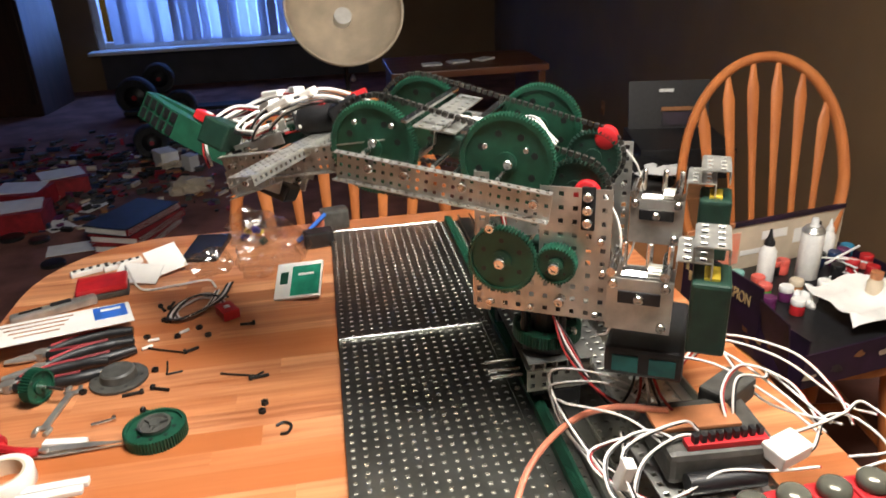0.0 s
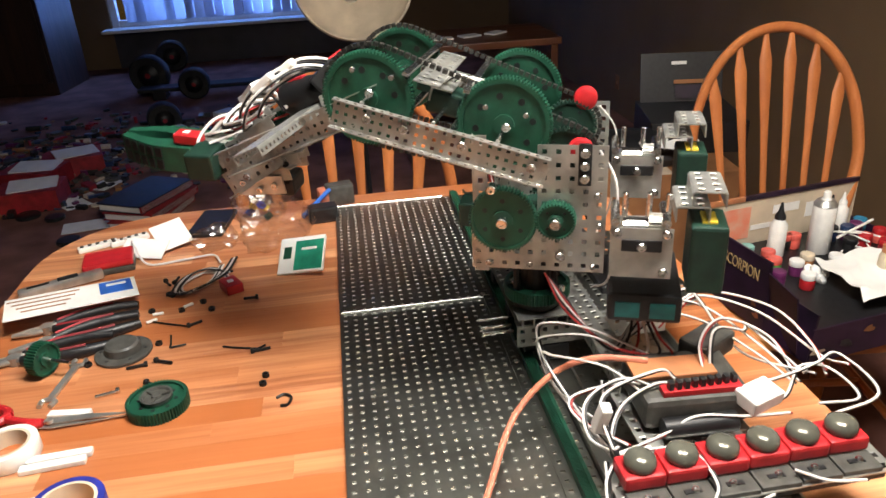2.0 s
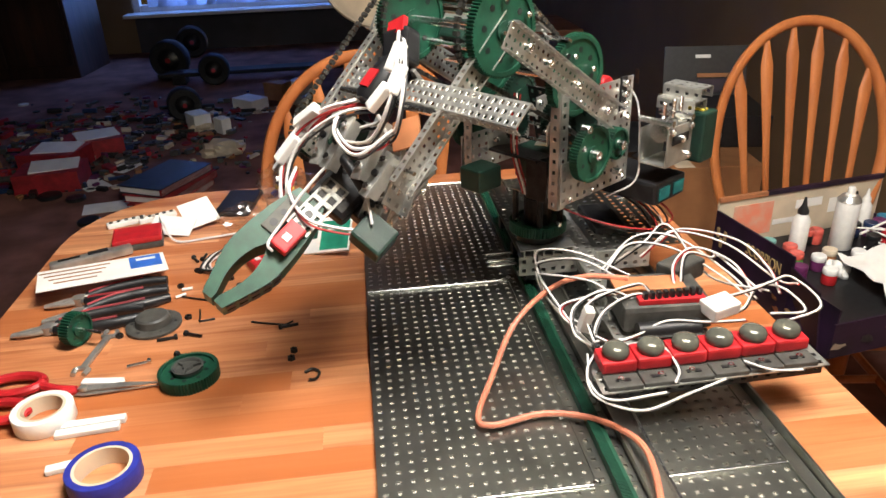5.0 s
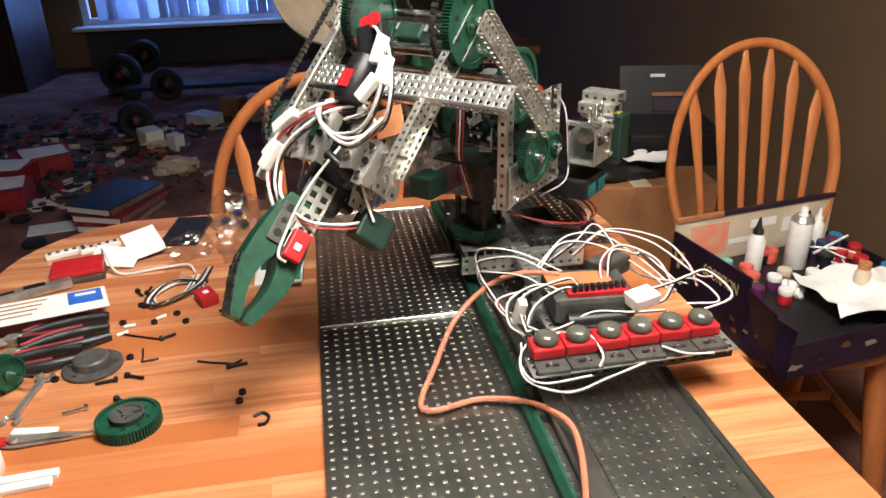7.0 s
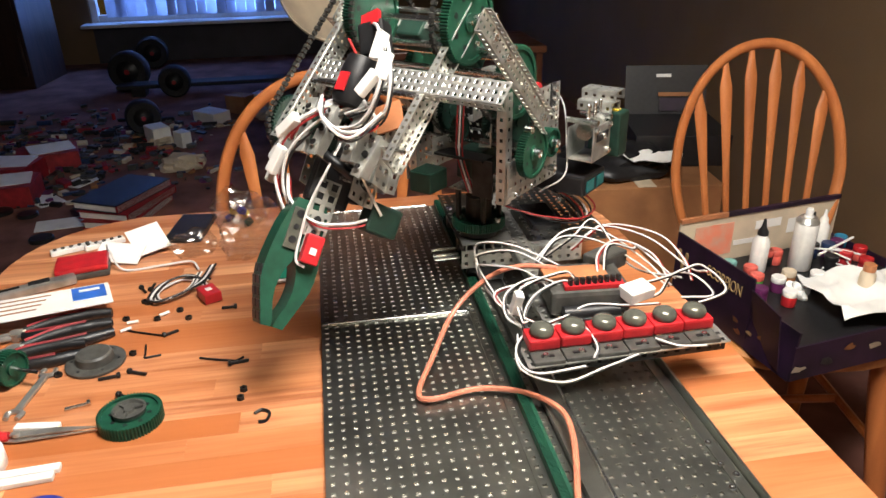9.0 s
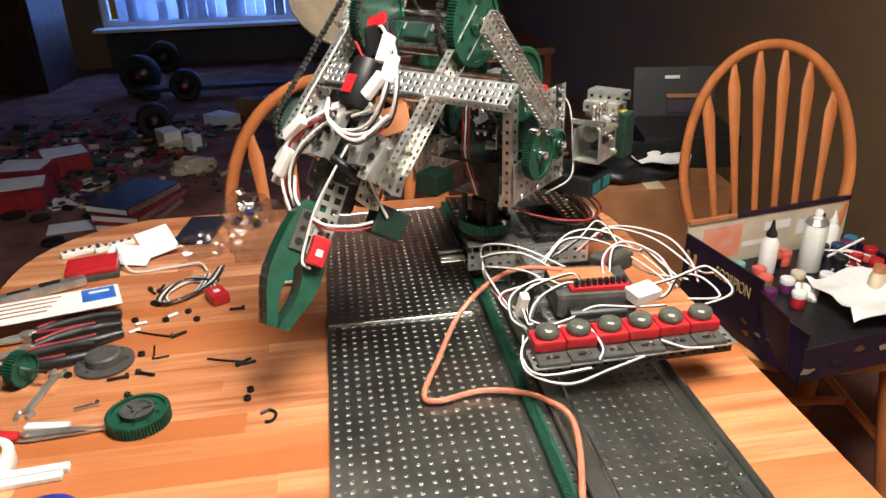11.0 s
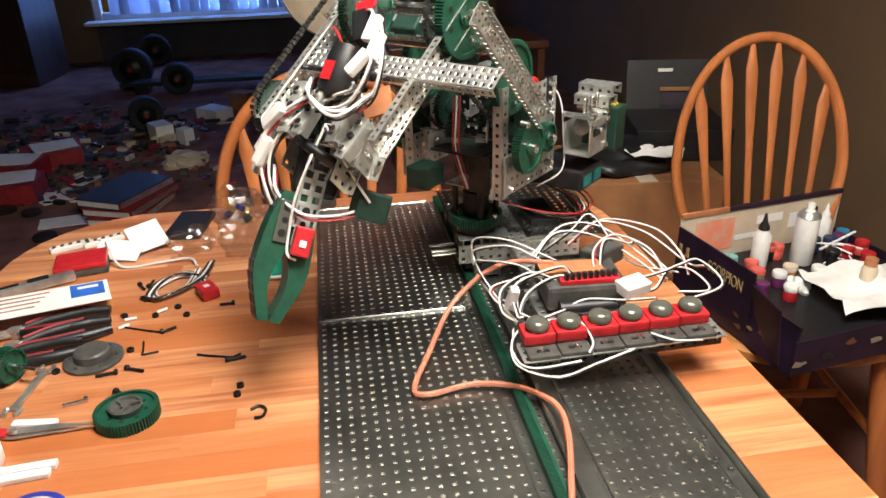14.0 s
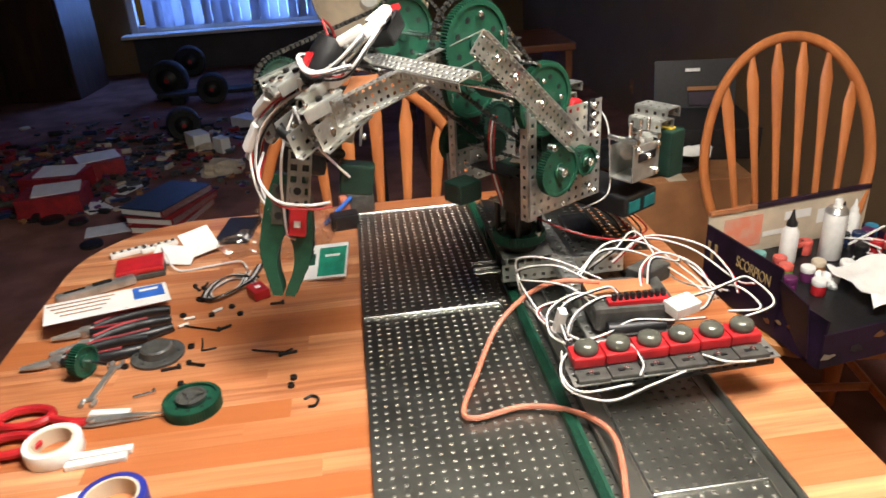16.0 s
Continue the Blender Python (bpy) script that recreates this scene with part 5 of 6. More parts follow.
one("folded_card", box(BM(), (0, 0, 0.012), (0.07, 0.042, 0.0016), pose(0, 0, 0, 20, 4, 0)), PAPER, "white folded card lying on the table", "card", on_table(-0.306, 0.275, -12, 0.0), "white cards")
one("folded_card", box(BM(), (0, 0, 0.02), (0.052, 0.056, 0.0016), pose(0, 0, 0, 26, -6, 0)), PAPER, "white folded card leaning on another", "card", on_table(-0.268, 0.303, 28, 0.0), "white cards")
for x, y, rz in ((-0.392, 0.325, 24), (-0.345, 0.338, 27)):
    r = thing("connector_strip", "clear strip of white connector pins", "connector", on_table(x, y, rz), "connector strips")
    part("strip", box(BM(), (0, 0, 0.004), (0.062, 0.016, 0.008), bevel=0.002), WHITE, r)
    for k in range(5):
        part("pin", cyl(BM(), (-0.024 + 0.012 * k, 0, 0.0085), 0.003, 0.003, "z", 8), GREY_D, r)
one("phone", box(BM(), (0, 0, 0.005), (0.06, 0.105, 0.009), bevel=0.003), BLACK, "black phone lying face up on the table", "phone", on_table(-0.213, 0.372, -8))

# crumpled clear bags
def clear_bag(name, label, sx, sy, sz, m, seed):
    bm = BM()
    bmesh.ops.create_icosphere(bm, subdivisions=4, radius=1)
    for v in bm.verts:
        d = noise.noise(v.co * 2.1 + Vector((seed, 0, 0))) * 0.35 + noise.noise(v.co * 6 + Vector((0, seed, 0))) * 0.16
        v.co = Vector((v.co.x * sx * (1 + d), v.co.y * sy * (1 + d), max(v.co.z * (1 + d), -0.6) * sz))
        v.co.z += 0.6 * sz
    ob = one(name, bm, CLEAR, label, "bag", m)
    ob.visible_shadow = False
    return ob


clear_bag("clear_bag", "crumpled clear plastic bag", 0.034, 0.036, 0.022, on_table(-0.196, 0.283), 1.0)
clear_bag("clear_bag", "large crumpled clear bag of small bright parts", 0.055, 0.075, 0.04, on_table(-0.10, 0.30), 4.0)
clear_bag("clear_bag", "clear bag holding yellow and blue bricks", 0.042, 0.03, 0.04, on_table(-0.135, 0.385), 7.0)
for k, (x, y, z, c) in enumerate(((-0.142, 0.385, 0.028, YELLOW), (-0.128, 0.38, 0.03, BLUE_TAPE), (-0.138, 0.378, 0.04, WHITE), (-0.124, 0.392, 0.02, YELLOW), (-0.15, 0.39, 0.016, BLUE_TAPE), (-0.118, 0.372, 0.012, GREEN_D))):
    one("toy_brick", box(BM(), (0, 0, 0), (0.013, 0.010, 0.010), pose(0, 0, 0, 20 * k, 30, 40 * k), 0.0008), c, "small plastic brick in a clear bag", "brick", on_table(x, y, 0, z - 0.004), "bagged bricks")

# small red switch on its lead
r = thing("limit_switch", "red limit switch with a coiled white and black lead", "switch", on_table(-0.153, 0.118, -62))
part("body", box(BM(), (0, 0, 0.008), (0.034, 0.024, 0.014), bevel=0.002), RED, r, "red switch body")
part("label", box(BM(), (0, 0, 0.0155), (0.008, 0.008, 0.001)), WHITE, r)
for k, mt in enumerate((WIRE_W, WIRE_B, WIRE_W)):
    e = 0.0028 * k
    part("lead", tube(BM(), [(-0.017, e, 0.006), (-0.05, 0.005 + e, 0.004), (-0.075, -0.015 + e, 0.004), (-0.06, -0.055 + e, 0.004), (-0.03, -0.06 + e, 0.004), (-0.035, -0.02 + e, 0.006), (-0.075, 0.012 + e, 0.007)], 0.0016, 6, 6), mt, r, smooth=True)
for k in range(3):
    e = 0.004 * k
    part("lead", tube(BM(), [(-0.04, 0.01 + e, 0.009), (-0.072, -0.004 - e, 0.010), (-0.07, -0.045 + e, 0.008), (-0.04, -0.072 + e, 0.006), (-0.022, -0.05 - e, 0.008), (-0.034, -0.005 + e, 0.011), (-0.085, 0.035 + e, 0.008)], 0.0017, 6, 6), WIRE_B if k != 1 else WIRE_W, r, smooth=True)
r = thing("white_lead", "white lead lying over the table", "cable", on_table(-0.23, 0.2))
part("lead", tube(BM(), [(-0.145, 0.145, 0.003), (-0.11, 0.12, 0.012), (-0.085, 0.06, 0.024), (-0.062, 0.03, 0.004), (-0.01, 0.035, 0.003), (0.035, 0.035, 0.006), (0.05, 0.01, 0.004)], 0.0018, 6, 7), WIRE_W, r, smooth=True)

r = thing("green_packet", "green and white printed foil packet propped up", "packet", pose(-0.052, 0.165, TZ + 0.022, 34, -8, -16))
part("pouch", box(BM(), (0, 0, 0), (0.072, 0.062, 0.006), bevel=0.0025), PAPER, r, "white foil pouch")
part("green_panel", box(BM(), (0.012, -0.002, 0.0033), (0.044, 0.05, 0.001)), mat("bright_green_print", (0.02, 0.28, 0.17), 0.35), r, "green printed panel")
part("print_mark", box(BM(), (-0.022, 0.004, 0.0035), (0.012, 0.02, 0.0008)), GREEN, r)
part("print_mark", box(BM(), (0.012, 0.008, 0.0041), (0.024, 0.004, 0.0006)), PAPER, r)
r = thing("meter", "small grey meter with an orange end", "meter", on_table(0.0, 0.418, 10))
part("body", box(BM(), (0.008, 0, 0.019), (0.05, 0.03, 0.038), bevel=0.005), GREY_D, r, "grey meter body")
part("end_cap", box(BM(), (-0.022, -0.003, 0.017), (0.018, 0.03, 0.032), bevel=0.005), ORANGE, r, "orange end")
one("pen", tube(BM(), [(-0.03, 0, 0), (0.035, 0.0, 0.03)], 0.004, 8, 1), BLUE, "blue pen leaning on the meter", "pen", on_table(-0.035, 0.375, 40, 0.006), smooth=True)
one("charger", box(BM(), (0, 0, 0.014), (0.05, 0.03, 0.028), bevel=0.004), BLACK, "small black charger on the table", "charger", on_table(-0.022, 0.345, 8))

# loose fasteners
def bolt(x, y, rz, ln=0.022, material=None, label="black socket screw lying on the table"):
    r = thing("bolt", label, "bolt", on_table(x, y, rz, 0.0032), "loose bolts")
    part("head", cyl(BM(), (0, 0, 0), 0.0036, 0.004, "x", 10, 0, 0.0006), material or DARKSTEEL, r, smooth=False)
    part("thread", cyl(BM(), (ln / 2 + 0.002, 0, -0.0008), 0.002, ln, "x", 8), material or DARKSTEEL, r)


def nut(x, y):
    bm = lathe(BM(), [(0.0022, 0), (0.0046, 0), (0.0046, 0.0042), (0.0022, 0.0042), (0.0022, 0)], 6, close=False)
    one("nut", bm, DARKSTEEL, "black hex nut on the table", "nut", on_table(x, y, x * 900), "loose nuts")


def hex_key(x, y, rz, a, b, label="black hex key lying on the table"):
    one("hex_key", tube(BM(), [(0, b, 0), (0, b * 0.3, 0), (0.001, 0.001, 0), (a * 0.3, 0, 0), (a, 0, 0)], 0.0013, 6, 4), DARKSTEEL, label, "hex key", on_table(x, y, rz, 0.0016), "hex keys", True)


for x, y, rz in ((-0.226, -0.095, -35), (-0.224, -0.050, -25), (-0.235, -0.056, 190), (-0.115, 0.084, 180), (-0.254, 0.167, -60), (-0.24, 0.158, 80), (-0.198, 0.026, 30), (-0.109, -0.056, 10)):
    bolt(x, y, rz, 0.016 if y > 0 else 0.02)
bolt(-0.255, -0.105, 195, 0.022, ALU, "bright steel screw with a nut")
for x, y in ((-0.089, -0.11), (-0.091, -0.126), (-0.306, -0.04), (-0.229, -0.009), (-0.256, 0.079), (-0.241, 0.124), (-0.215, 0.072), (-0.189, 0.090), (-0.174, 0.066), (-0.236, 0.12)):
    nut(x, y)
hex_key(-0.252, 0.05, -24, 0.058, 0.0)
hex_key(-0.212, -0.022, 100, 0.03, -0.018)
hex_key(-0.146, -0.036, -18, 0.045, 0.0)
hex_key(-0.107, -0.053, 38, 0.016, 0.0)
one("clip", tube(BM(), [(-0.008, 0.006, 0), (0.0, 0.011, 0), (0.008, 0.004, 0), (0.005, -0.008, 0), (-0.003, -0.009, 0)], 0.0017, 6, 5), DARKSTEEL, "small black wire clip on the table", "clip", on_table(-0.066, -0.163, 0, 0.002), "", True)
for x, y, rz in ((-0.208, 0.083, 35), (-0.245, 0.068, 10), (-0.25, 0.05, 30)):
    one("spacer", cyl(BM(), (0, 0, 0), 0.0022, 0.014, "x", 8), WHITE, "short white spacer on the table", "spacer", on_table(x, y, rz, 0.0024), "white spacers")
r = thing("wrench", "small steel open-end wrench on the table", "wrench", on_table(-0.324, -0.073, 82))
part("shank", box(BM(), (0, 0, 0.0025), (0.07, 0.008, 0.004), bevel=0.0012), STEEL, r)
for s in (-1, 1):
    part("jaw", tube(BM(), [(s * 0.036 + s * 0.010, 0.006, 0.0025), (s * 0.036, 0.0075, 0.0025), (s * 0.033, 0, 0.0025), (s * 0.036, -0.0075, 0.0025), (s * 0.036 + s * 0.010, -0.006, 0.0025)], 0.003, 6, 4), STEEL, r, smooth=True)
for x, y, rz, ln in ((-0.297, -0.139, -8, 0.046), (-0.285, -0.210, 4, 0.062), (-0.288, -0.222, 5, 0.062), (-0.285, -0.272, 12, 0.05)):
    one("white_strip", box(BM(), (0, 0, 0.003), (ln, 0.010, 0.006), bevel=0.0012), WHITE, "white plastic strip on the table", "strip", on_table(x, y, rz), "white strips")

# ---- game box of paints on the chair ----
SEAT = 0.445
r = thing("game_box", "open purple game box full of paint pots", "box", pose(1.0, 0.375, SEAT, 0, 0, 9))
BW, BD, BH, TT = 0.43, 0.36, 0.115, 0.004
part("bottom", box(BM(), (0, 0, 0.002), (BW, BD, 0.004)), PURPLE, r, "dark card bottom")
part("insert_tray", box(BM(), (0, 0, 0.034), (BW - 0.012, BD - 0.012, 0.058)), BLACK, r, "black insert tray")
part("back_side", box(BM(), (0, BD / 2, 0.085), (BW, TT, 0.17)), CREAM, r, "cream card inside")
part("back_print", box(BM(), (0.06, BD / 2 - 0.001, 0.173), (BW - 0.12, 0.008, 0.010)), PURPLE, r, "purple printed edge")
part("back_print", box(BM(), (-0.155, BD / 2 - 0.001, 0.173), (0.12, 0.008, 0.010)), COPPER, r, "orange printed edge")
part("stain", box(BM(), (-0.125, BD / 2 - 0.0028, 0.115), (0.10, 0.0012, 0.075)), PALE_RED, r, "faded coral artwork")
for x, z, sx, sz in ((0.02, 0.135, 0.07, 0.02), (0.10, 0.12, 0.05, 0.035), (-0.04, 0.10, 0.06, 0.012)):
    part("back_art", box(BM(), (x, BD / 2 - 0.0028, z), (sx, 0.001, sz)), PAPER, r, "pale printed patch")
part("left_side", box(BM(), (-BW / 2, 0.06, 0.075), (TT, BD - 0.12, 0.15)), PURPLE, r, "purple printed side")
part("left_side", box(BM(), (-BW / 2 + 0.003, -0.12, 0.05), (TT, 0.118, 0.10), pose(0, 0, 0, 0, 6, 0)), PURPLE, r, "torn purple side")
part("front_side", box(BM(), (0, -BD / 2, 0.036), (BW, TT, 0.072)), PURPLE, r, "dark printed front side")
part("right_side", box(BM(), (BW / 2, 0, 0.04), (TT, BD, 0.08)), PURPLE, r, "dark printed side")
part("flap", box(BM(), (-BW / 2 - 0.006, -0.11, 0.07), (0.003, 0.10, 0.12), pose(0, 0, 0, 0, -8, -12)), PURPLE, r, "torn card flap")
for k in range(3):
    bm = box(BM(), (-BW / 2 - 0.003, 0.165 - 0.012 * k, 0.105 - 0.02 * (k % 2)), (0.001, 0.009, 0.022))
    part("gold_panel", bm, GOLD, r, "gold printed trim")
tx = bpy.data.curves.new("title", "FONT")
tx.body, tx.size, tx.extrude = "SCORPION", 0.030, 0.0004
tx.space_character = 0.95
to = new("title", tx)
bpy.context.view_layer.update()
me = bpy.data.meshes.new_from_object(to.evaluated_get(bpy.context.evaluated_depsgraph_get()))
bpy.data.objects.remove(to)
me.materials.clear()
me.materials.append(GOLD)
to = new("title", me)
to.parent = r
to.matrix_basis = Matrix.Translation((-BW / 2 - 0.0035, 0.072, 0.099)) @ pose(0, 0, 0, 90, 0, -90) @ Matrix.Diagonal((0.74, 1.15, 1, 1))
tagged(to, "gold printed title lettering")
art = random.Random(8)
for k in range(6):
    y, z = art.uniform(-0.165, -0.02), art.uniform(0.02, 0.075)
    bm = BM()
    n = 7
    ring = [(0.003 + 0.009 * art.random()) for q in range(n)]
    face = [bm.verts.new((-BW / 2 - 0.0042, y + ring[q] * math.cos(2 * math.pi * q / n), z + 0.7 * ring[q] * math.sin(2 * math.pi * q / n))) for q in range(n)]
    bm.faces.new(face)
    bmesh.ops.solidify(bm, geom=bm.faces[:], thickness=0.0008)
    part("worn_print", bm, (GOLD, TAN, COPPER)[k % 3], r, "worn patch of printed artwork")
for k in range(7):
    x, z, n = -0.19 + 0.055 * k + art.uniform(-0.015, 0.015), art.uniform(0.018, 0.058), 9
    bm = BM()
    ring = [0.005 + 0.009 * art.random() for q in range(n)]
    bm.faces.new([bm.verts.new((x + 1.7 * ring[q] * math.cos(2 * math.pi * q / n), -BD / 2 - 0.0035, z + 0.8 * ring[q] * math.sin(2 * math.pi * q / n))) for q in range(n)])
    bmesh.ops.solidify(bm, geom=bm.faces[:], thickness=0.0008)
    part("worn_print", bm, (CREAM, GREY_D, TAN)[k % 3], r, "worn patch of printed artwork")


def in_box(x, y, rz=0):
    return pose(1.0, 0.375, SEAT, 0, 0, 9) @ pose(x, y + 0.02, 0.064, 0, 0, rz)


def bottle(x, y, kind, body, cap, label, s=1.0):
    if kind == "glue":
        prof, cp = [(0.018, 0), (0.019, 0.003), (0.019, 0.075), (0.013, 0.085), (0.011, 0.09)], [(0.012, 0.09), (0.012, 0.098), (0.006, 0.108), (0.0025, 0.128), (0.001, 0.129)]
    elif kind == "spray":
        prof, cp = [(0.026, 0), (0.0275, 0.002), (0.0275, 0.125), (0.026, 0.13), (0.019, 0.138)], [(0.012, 0.138), (0.012, 0.142), (0.009, 0.144), (0.009, 0.158), (0.007, 0.162), (0.002, 0.163)]
    else:
        prof, cp = [(0.0155, 0), (0.0165, 0.002), (0.0165, 0.022), (0.0155, 0.025)], [(0.0165, 0.025), (0.017, 0.026), (0.017, 0.037), (0.0155, 0.039), (0.001, 0.039)]
    prof, cp = [(a * s, b * s) for a, b in prof], [(a * s, b * s) for a, b in cp]
    nm = {"glue": "glue_bottle", "spray": "spray_can", "pot": "paint_pot"}[kind]
    r = thing(nm, label, nm.replace("_", " "), in_box(x, y, 37 * x * 100), "paints in the box")
    part("body", lathe(BM(), prof, 24), body, r, smooth=True)
    part("cap", lathe(BM(), cp, 20), cap, r, smooth=True)
    if kind == "spray":
        part("rim", lathe(BM(), [(a * s, b * s) for a, b in ((0.0275, 0.125), (0.0282, 0.128), (0.02, 0.14), (0.012, 0.1405))], 24), STEEL, r, "steel rim", smooth=True)
        for k in range(4):
            part("print_bar", box(BM(), (0.0, -0.0272 * s, 0.03 + 0.014 * k), (0.016, 0.0012, 0.003)), GREY_D, r, "grey line of print")


PINK = mat("coral_paint", (0.70, 0.12, 0.09), 0.4)
MINT = mat("mint_paint", (0.20, 0.45, 0.40), 0.4)
VIOLET = mat("violet_paint", (0.12, 0.02, 0.09), 0.3)
BOOKBLACK = mat("blue_black_card", (0.012, 0.016, 0.035), 0.4, 0, 0.15, 20)
NAVY = mat("navy_paint", (0.02, 0.04, 0.10), 0.3)
CYAN = mat("cyan_paint", (0.03, 0.22, 0.36), 0.35)
LEAF = mat("leaf_green_paint", (0.10, 0.35, 0.06), 0.4)
bottle(-0.06, 0.085, "glue", WHITE, BLACK, "white glue bottle with a black nozzle", 0.95)
bottle(0.035, 0.065, "spray", WHITE, WHITE, "white spray can with a steel rim", 0.86)
for x, y, b, c, lb in ((-0.13, 0.09, MINT, MINT, "mint paint pot"), (-0.105, 0.055, PINK, PINK, "coral paint pot"), (-0.118, 0.02, LEAF, PINK, "green and coral paint pot"), (-0.02, 0.105, BLACK, PINK, "black paint pot with a coral lid"),
                        (0.0, 0.10, PINK, PINK, "coral paint pot"), (-0.085, -0.005, VIOLET, WHITE, "violet paint pot with a white lid"), (-0.045, 0.01, TAN, CREAM, "tan paint pot"), (0.10, 0.10, NAVY, BLACK, "navy paint pot"),
                        (0.135, 0.09, VIOLET, NAVY, "violet paint pot"), (0.165, 0.095, VIOLET, VIOLET, "dark violet paint pot"), (0.19, 0.11, CYAN, CYAN, "cyan paint pot"), (0.05, -0.03, VIOLET, CREAM, "cream-lidded paint pot"),
                        (0.15, 0.0, RED_PAPER, RED, "red paint pot"), (-0.105, -0.06, RED, WHITE, "red and white paint pot"), (-0.165, 0.11, WHITE, WHITE, "small white pot")):
    bottle(x, y, "pot", b, c, lb + " in the box", 0.86)
for x, y, b, c, lb in ((-0.16, 0.03, TAN, CREAM, "cream paint pot"), (-0.15, -0.03, VIOLET, VIOLET, "violet paint pot"), (0.005, -0.015, BLACK, WHITE, "black paint pot"), (0.135, 0.04, RED, RED, "red paint pot"),
                        (0.09, 0.035, BLACK, BLACK, "black paint pot"), (0.185, 0.05, PINK, RED, "coral paint pot"), (0.17, -0.05, NAVY, CYAN, "cyan-lidded paint pot")):
    bottle(x, y, "pot", b, c, lb + " in the box", 0.86)
bottle(0.115, 0.125, "glue", CLEAR, BLACK, "clear dropper bottle with a black nozzle", 0.75)
bottle(0.15, 0.128, "glue", WHITE, WHITE, "small white dropper bottle", 0.75)
bm = BM()
bmesh.ops.create_grid(bm, x_segments=14, y_segments=10, size=1)
for v in bm.verts:
    v.co = Vector((v.co.x * (0.112 + 0.016 * noise.noise(v.co * 2.3)), v.co.y * (0.085 + 0.02 * noise.noise(v.co * 1.9)), 0.034 + 0.022 * noise.noise(v.co * 1.6) + 0.01 * noise.noise(v.co * 4)))
bmesh.ops.solidify(bm, geom=bm.faces[:], thickness=0.0012)
one("paper_towel", bm, PAPER, "crumpled white paper towel lying in the box", "towel", in_box(0.04, -0.118, -10), "", True)
bm = BM()
bmesh.ops.create_grid(bm, x_segments=8, y_segments=8, size=1)
for v in bm.verts:
    v.co = Vector((v.co.x * 0.06, v.co.y * 0.05, 0.014 + 0.006 * noise.noise(v.co * 1.3)))
bmesh.ops.solidify(bm, geom=bm.faces[:], thickness=0.001)
one("paper_sheet", bm, CREAM, "cream sheet of paper lying beside the towel", "paper", in_box(0.125, -0.135, 14), "", True)
r = thing("cream_bottle", "cream bottle with an orange cap lying on the towel", "bottle", in_box(0.05, -0.092, 0))
part("body", lathe(BM(), [(0.014, 0.0), (0.015, 0.006), (0.015, 0.055), (0.011, 0.064)], 18), CREAM, r, smooth=True)
part("cap", lathe(BM(), [(0.012, 0.064), (0.012, 0.078), (0.002, 0.079)], 16), COPPER, r, smooth=True)
for k in range(7):
    one("white_sprue", tube(BM(), [(-0.03, 0, 0), (0.0, 0.006, 0.004), (0.03, -0.004, 0)], 0.0022, 6, 3), WHITE, "white plastic model piece", "model part", in_box(0.10 + 0.02 * (k % 3), 0.035 + 0.012 * (k // 3), 25 * k) @ pose(0, 0, 0.004 + 0.005 * k), "model parts", True)
for k in range(5):
    bm = BM()
    bmesh.ops.create_icosphere(bm, subdivisions=2, radius=0.011)
    for v in bm.verts:
        v.co *= 1 + 0.5 * noise.noise(v.co * 90 + Vector((k, 0, 0)))
    one("white_lump", bm, WHITE, "small white modelled lump", "model part", in_box(-0.062 + 0.016 * (k % 2), -0.05 + 0.009 * k, 0) @ pose(0, 0, 0.006 + 0.006 * (k % 3)), "model parts", True)
one("brush", tube(BM(), [(-0.06, 0, 0.0), (0.06, 0.0, 0.012)], 0.003, 8, 1), WHITE, "white paint brush lying in the box", "brush", in_box(0.13, 0.065, 12) @ pose(0, 0, 0.03), "", True)

# ---- stacked boxes behind the table ----
r = thing("cardboard_box", "plain brown cardboard box behind the table", "box", pose(0.88, 1.08, 0, 0, 0, -6))
part("carton", box(BM(), (0, 0, 0.275), (0.42, 0.36, 0.55), bevel=0.004), TAN, r, "brown corrugated carton")
part("tape", box(BM(), (0, 0, 0.551), (0.05, 0.362, 0.001)), CREAM, r, "packing tape")
r = thing("game_box_closed", "black game box with a picture panel on a carton", "box", pose(1.05, 1.17, 0.552, 0, 0, -12))
part("lid", box(BM(), (0, 0, 0.045), (0.27, 0.27, 0.09), bevel=0.002), BLACK, r, "black box lid")
part("panel", box(BM(), (0, 0.128, 0.16), (0.25, 0.006, 0.15), pose(0, 0, 0, -14, 0, 0), 0.001), BLACK, r, "black upright panel")
part("print_bar", box(BM(), (-0.01, 0.13, 0.205), (0.045, 0.003, 0.010), pose(0, 0, 0, -14, 0, 0)), PAPER, r, "pale printed title bar")
part("print_bar", box(BM(), (0.03, 0.115, 0.15), (0.11, 0.003, 0.012), pose(0, 0, 0, -14, 0, 0)), TAN, r, "pale printed band")
part("picture", box(BM(), (0.03, 0.109, 0.12), (0.10, 0.003, 0.04), pose(0, 0, 0, -14, 0, 0)), PURPLE, r, "dark reddish picture panel")
bm = BM()
bmesh.ops.create_grid(bm, x_segments=10, y_segments=8, size=1)
for v in bm.verts:
    v.co = Vector((v.co.x * 0.075, v.co.y * 0.05, 0.03 + 0.025 * noise.noise(v.co * 1.8 + Vector((3, 0, 0)))))
bmesh.ops.solidify(bm, geom=bm.faces[:], thickness=0.001)
one("crumpled_paper", bm, PAPER, "crumpled white paper on the carton", "paper", pose(0.90, 0.97, 0.585, 0, 0, -30), "", True)
bm = BM()
bmesh.ops.create_icosphere(bm, subdivisions=4, radius=1)
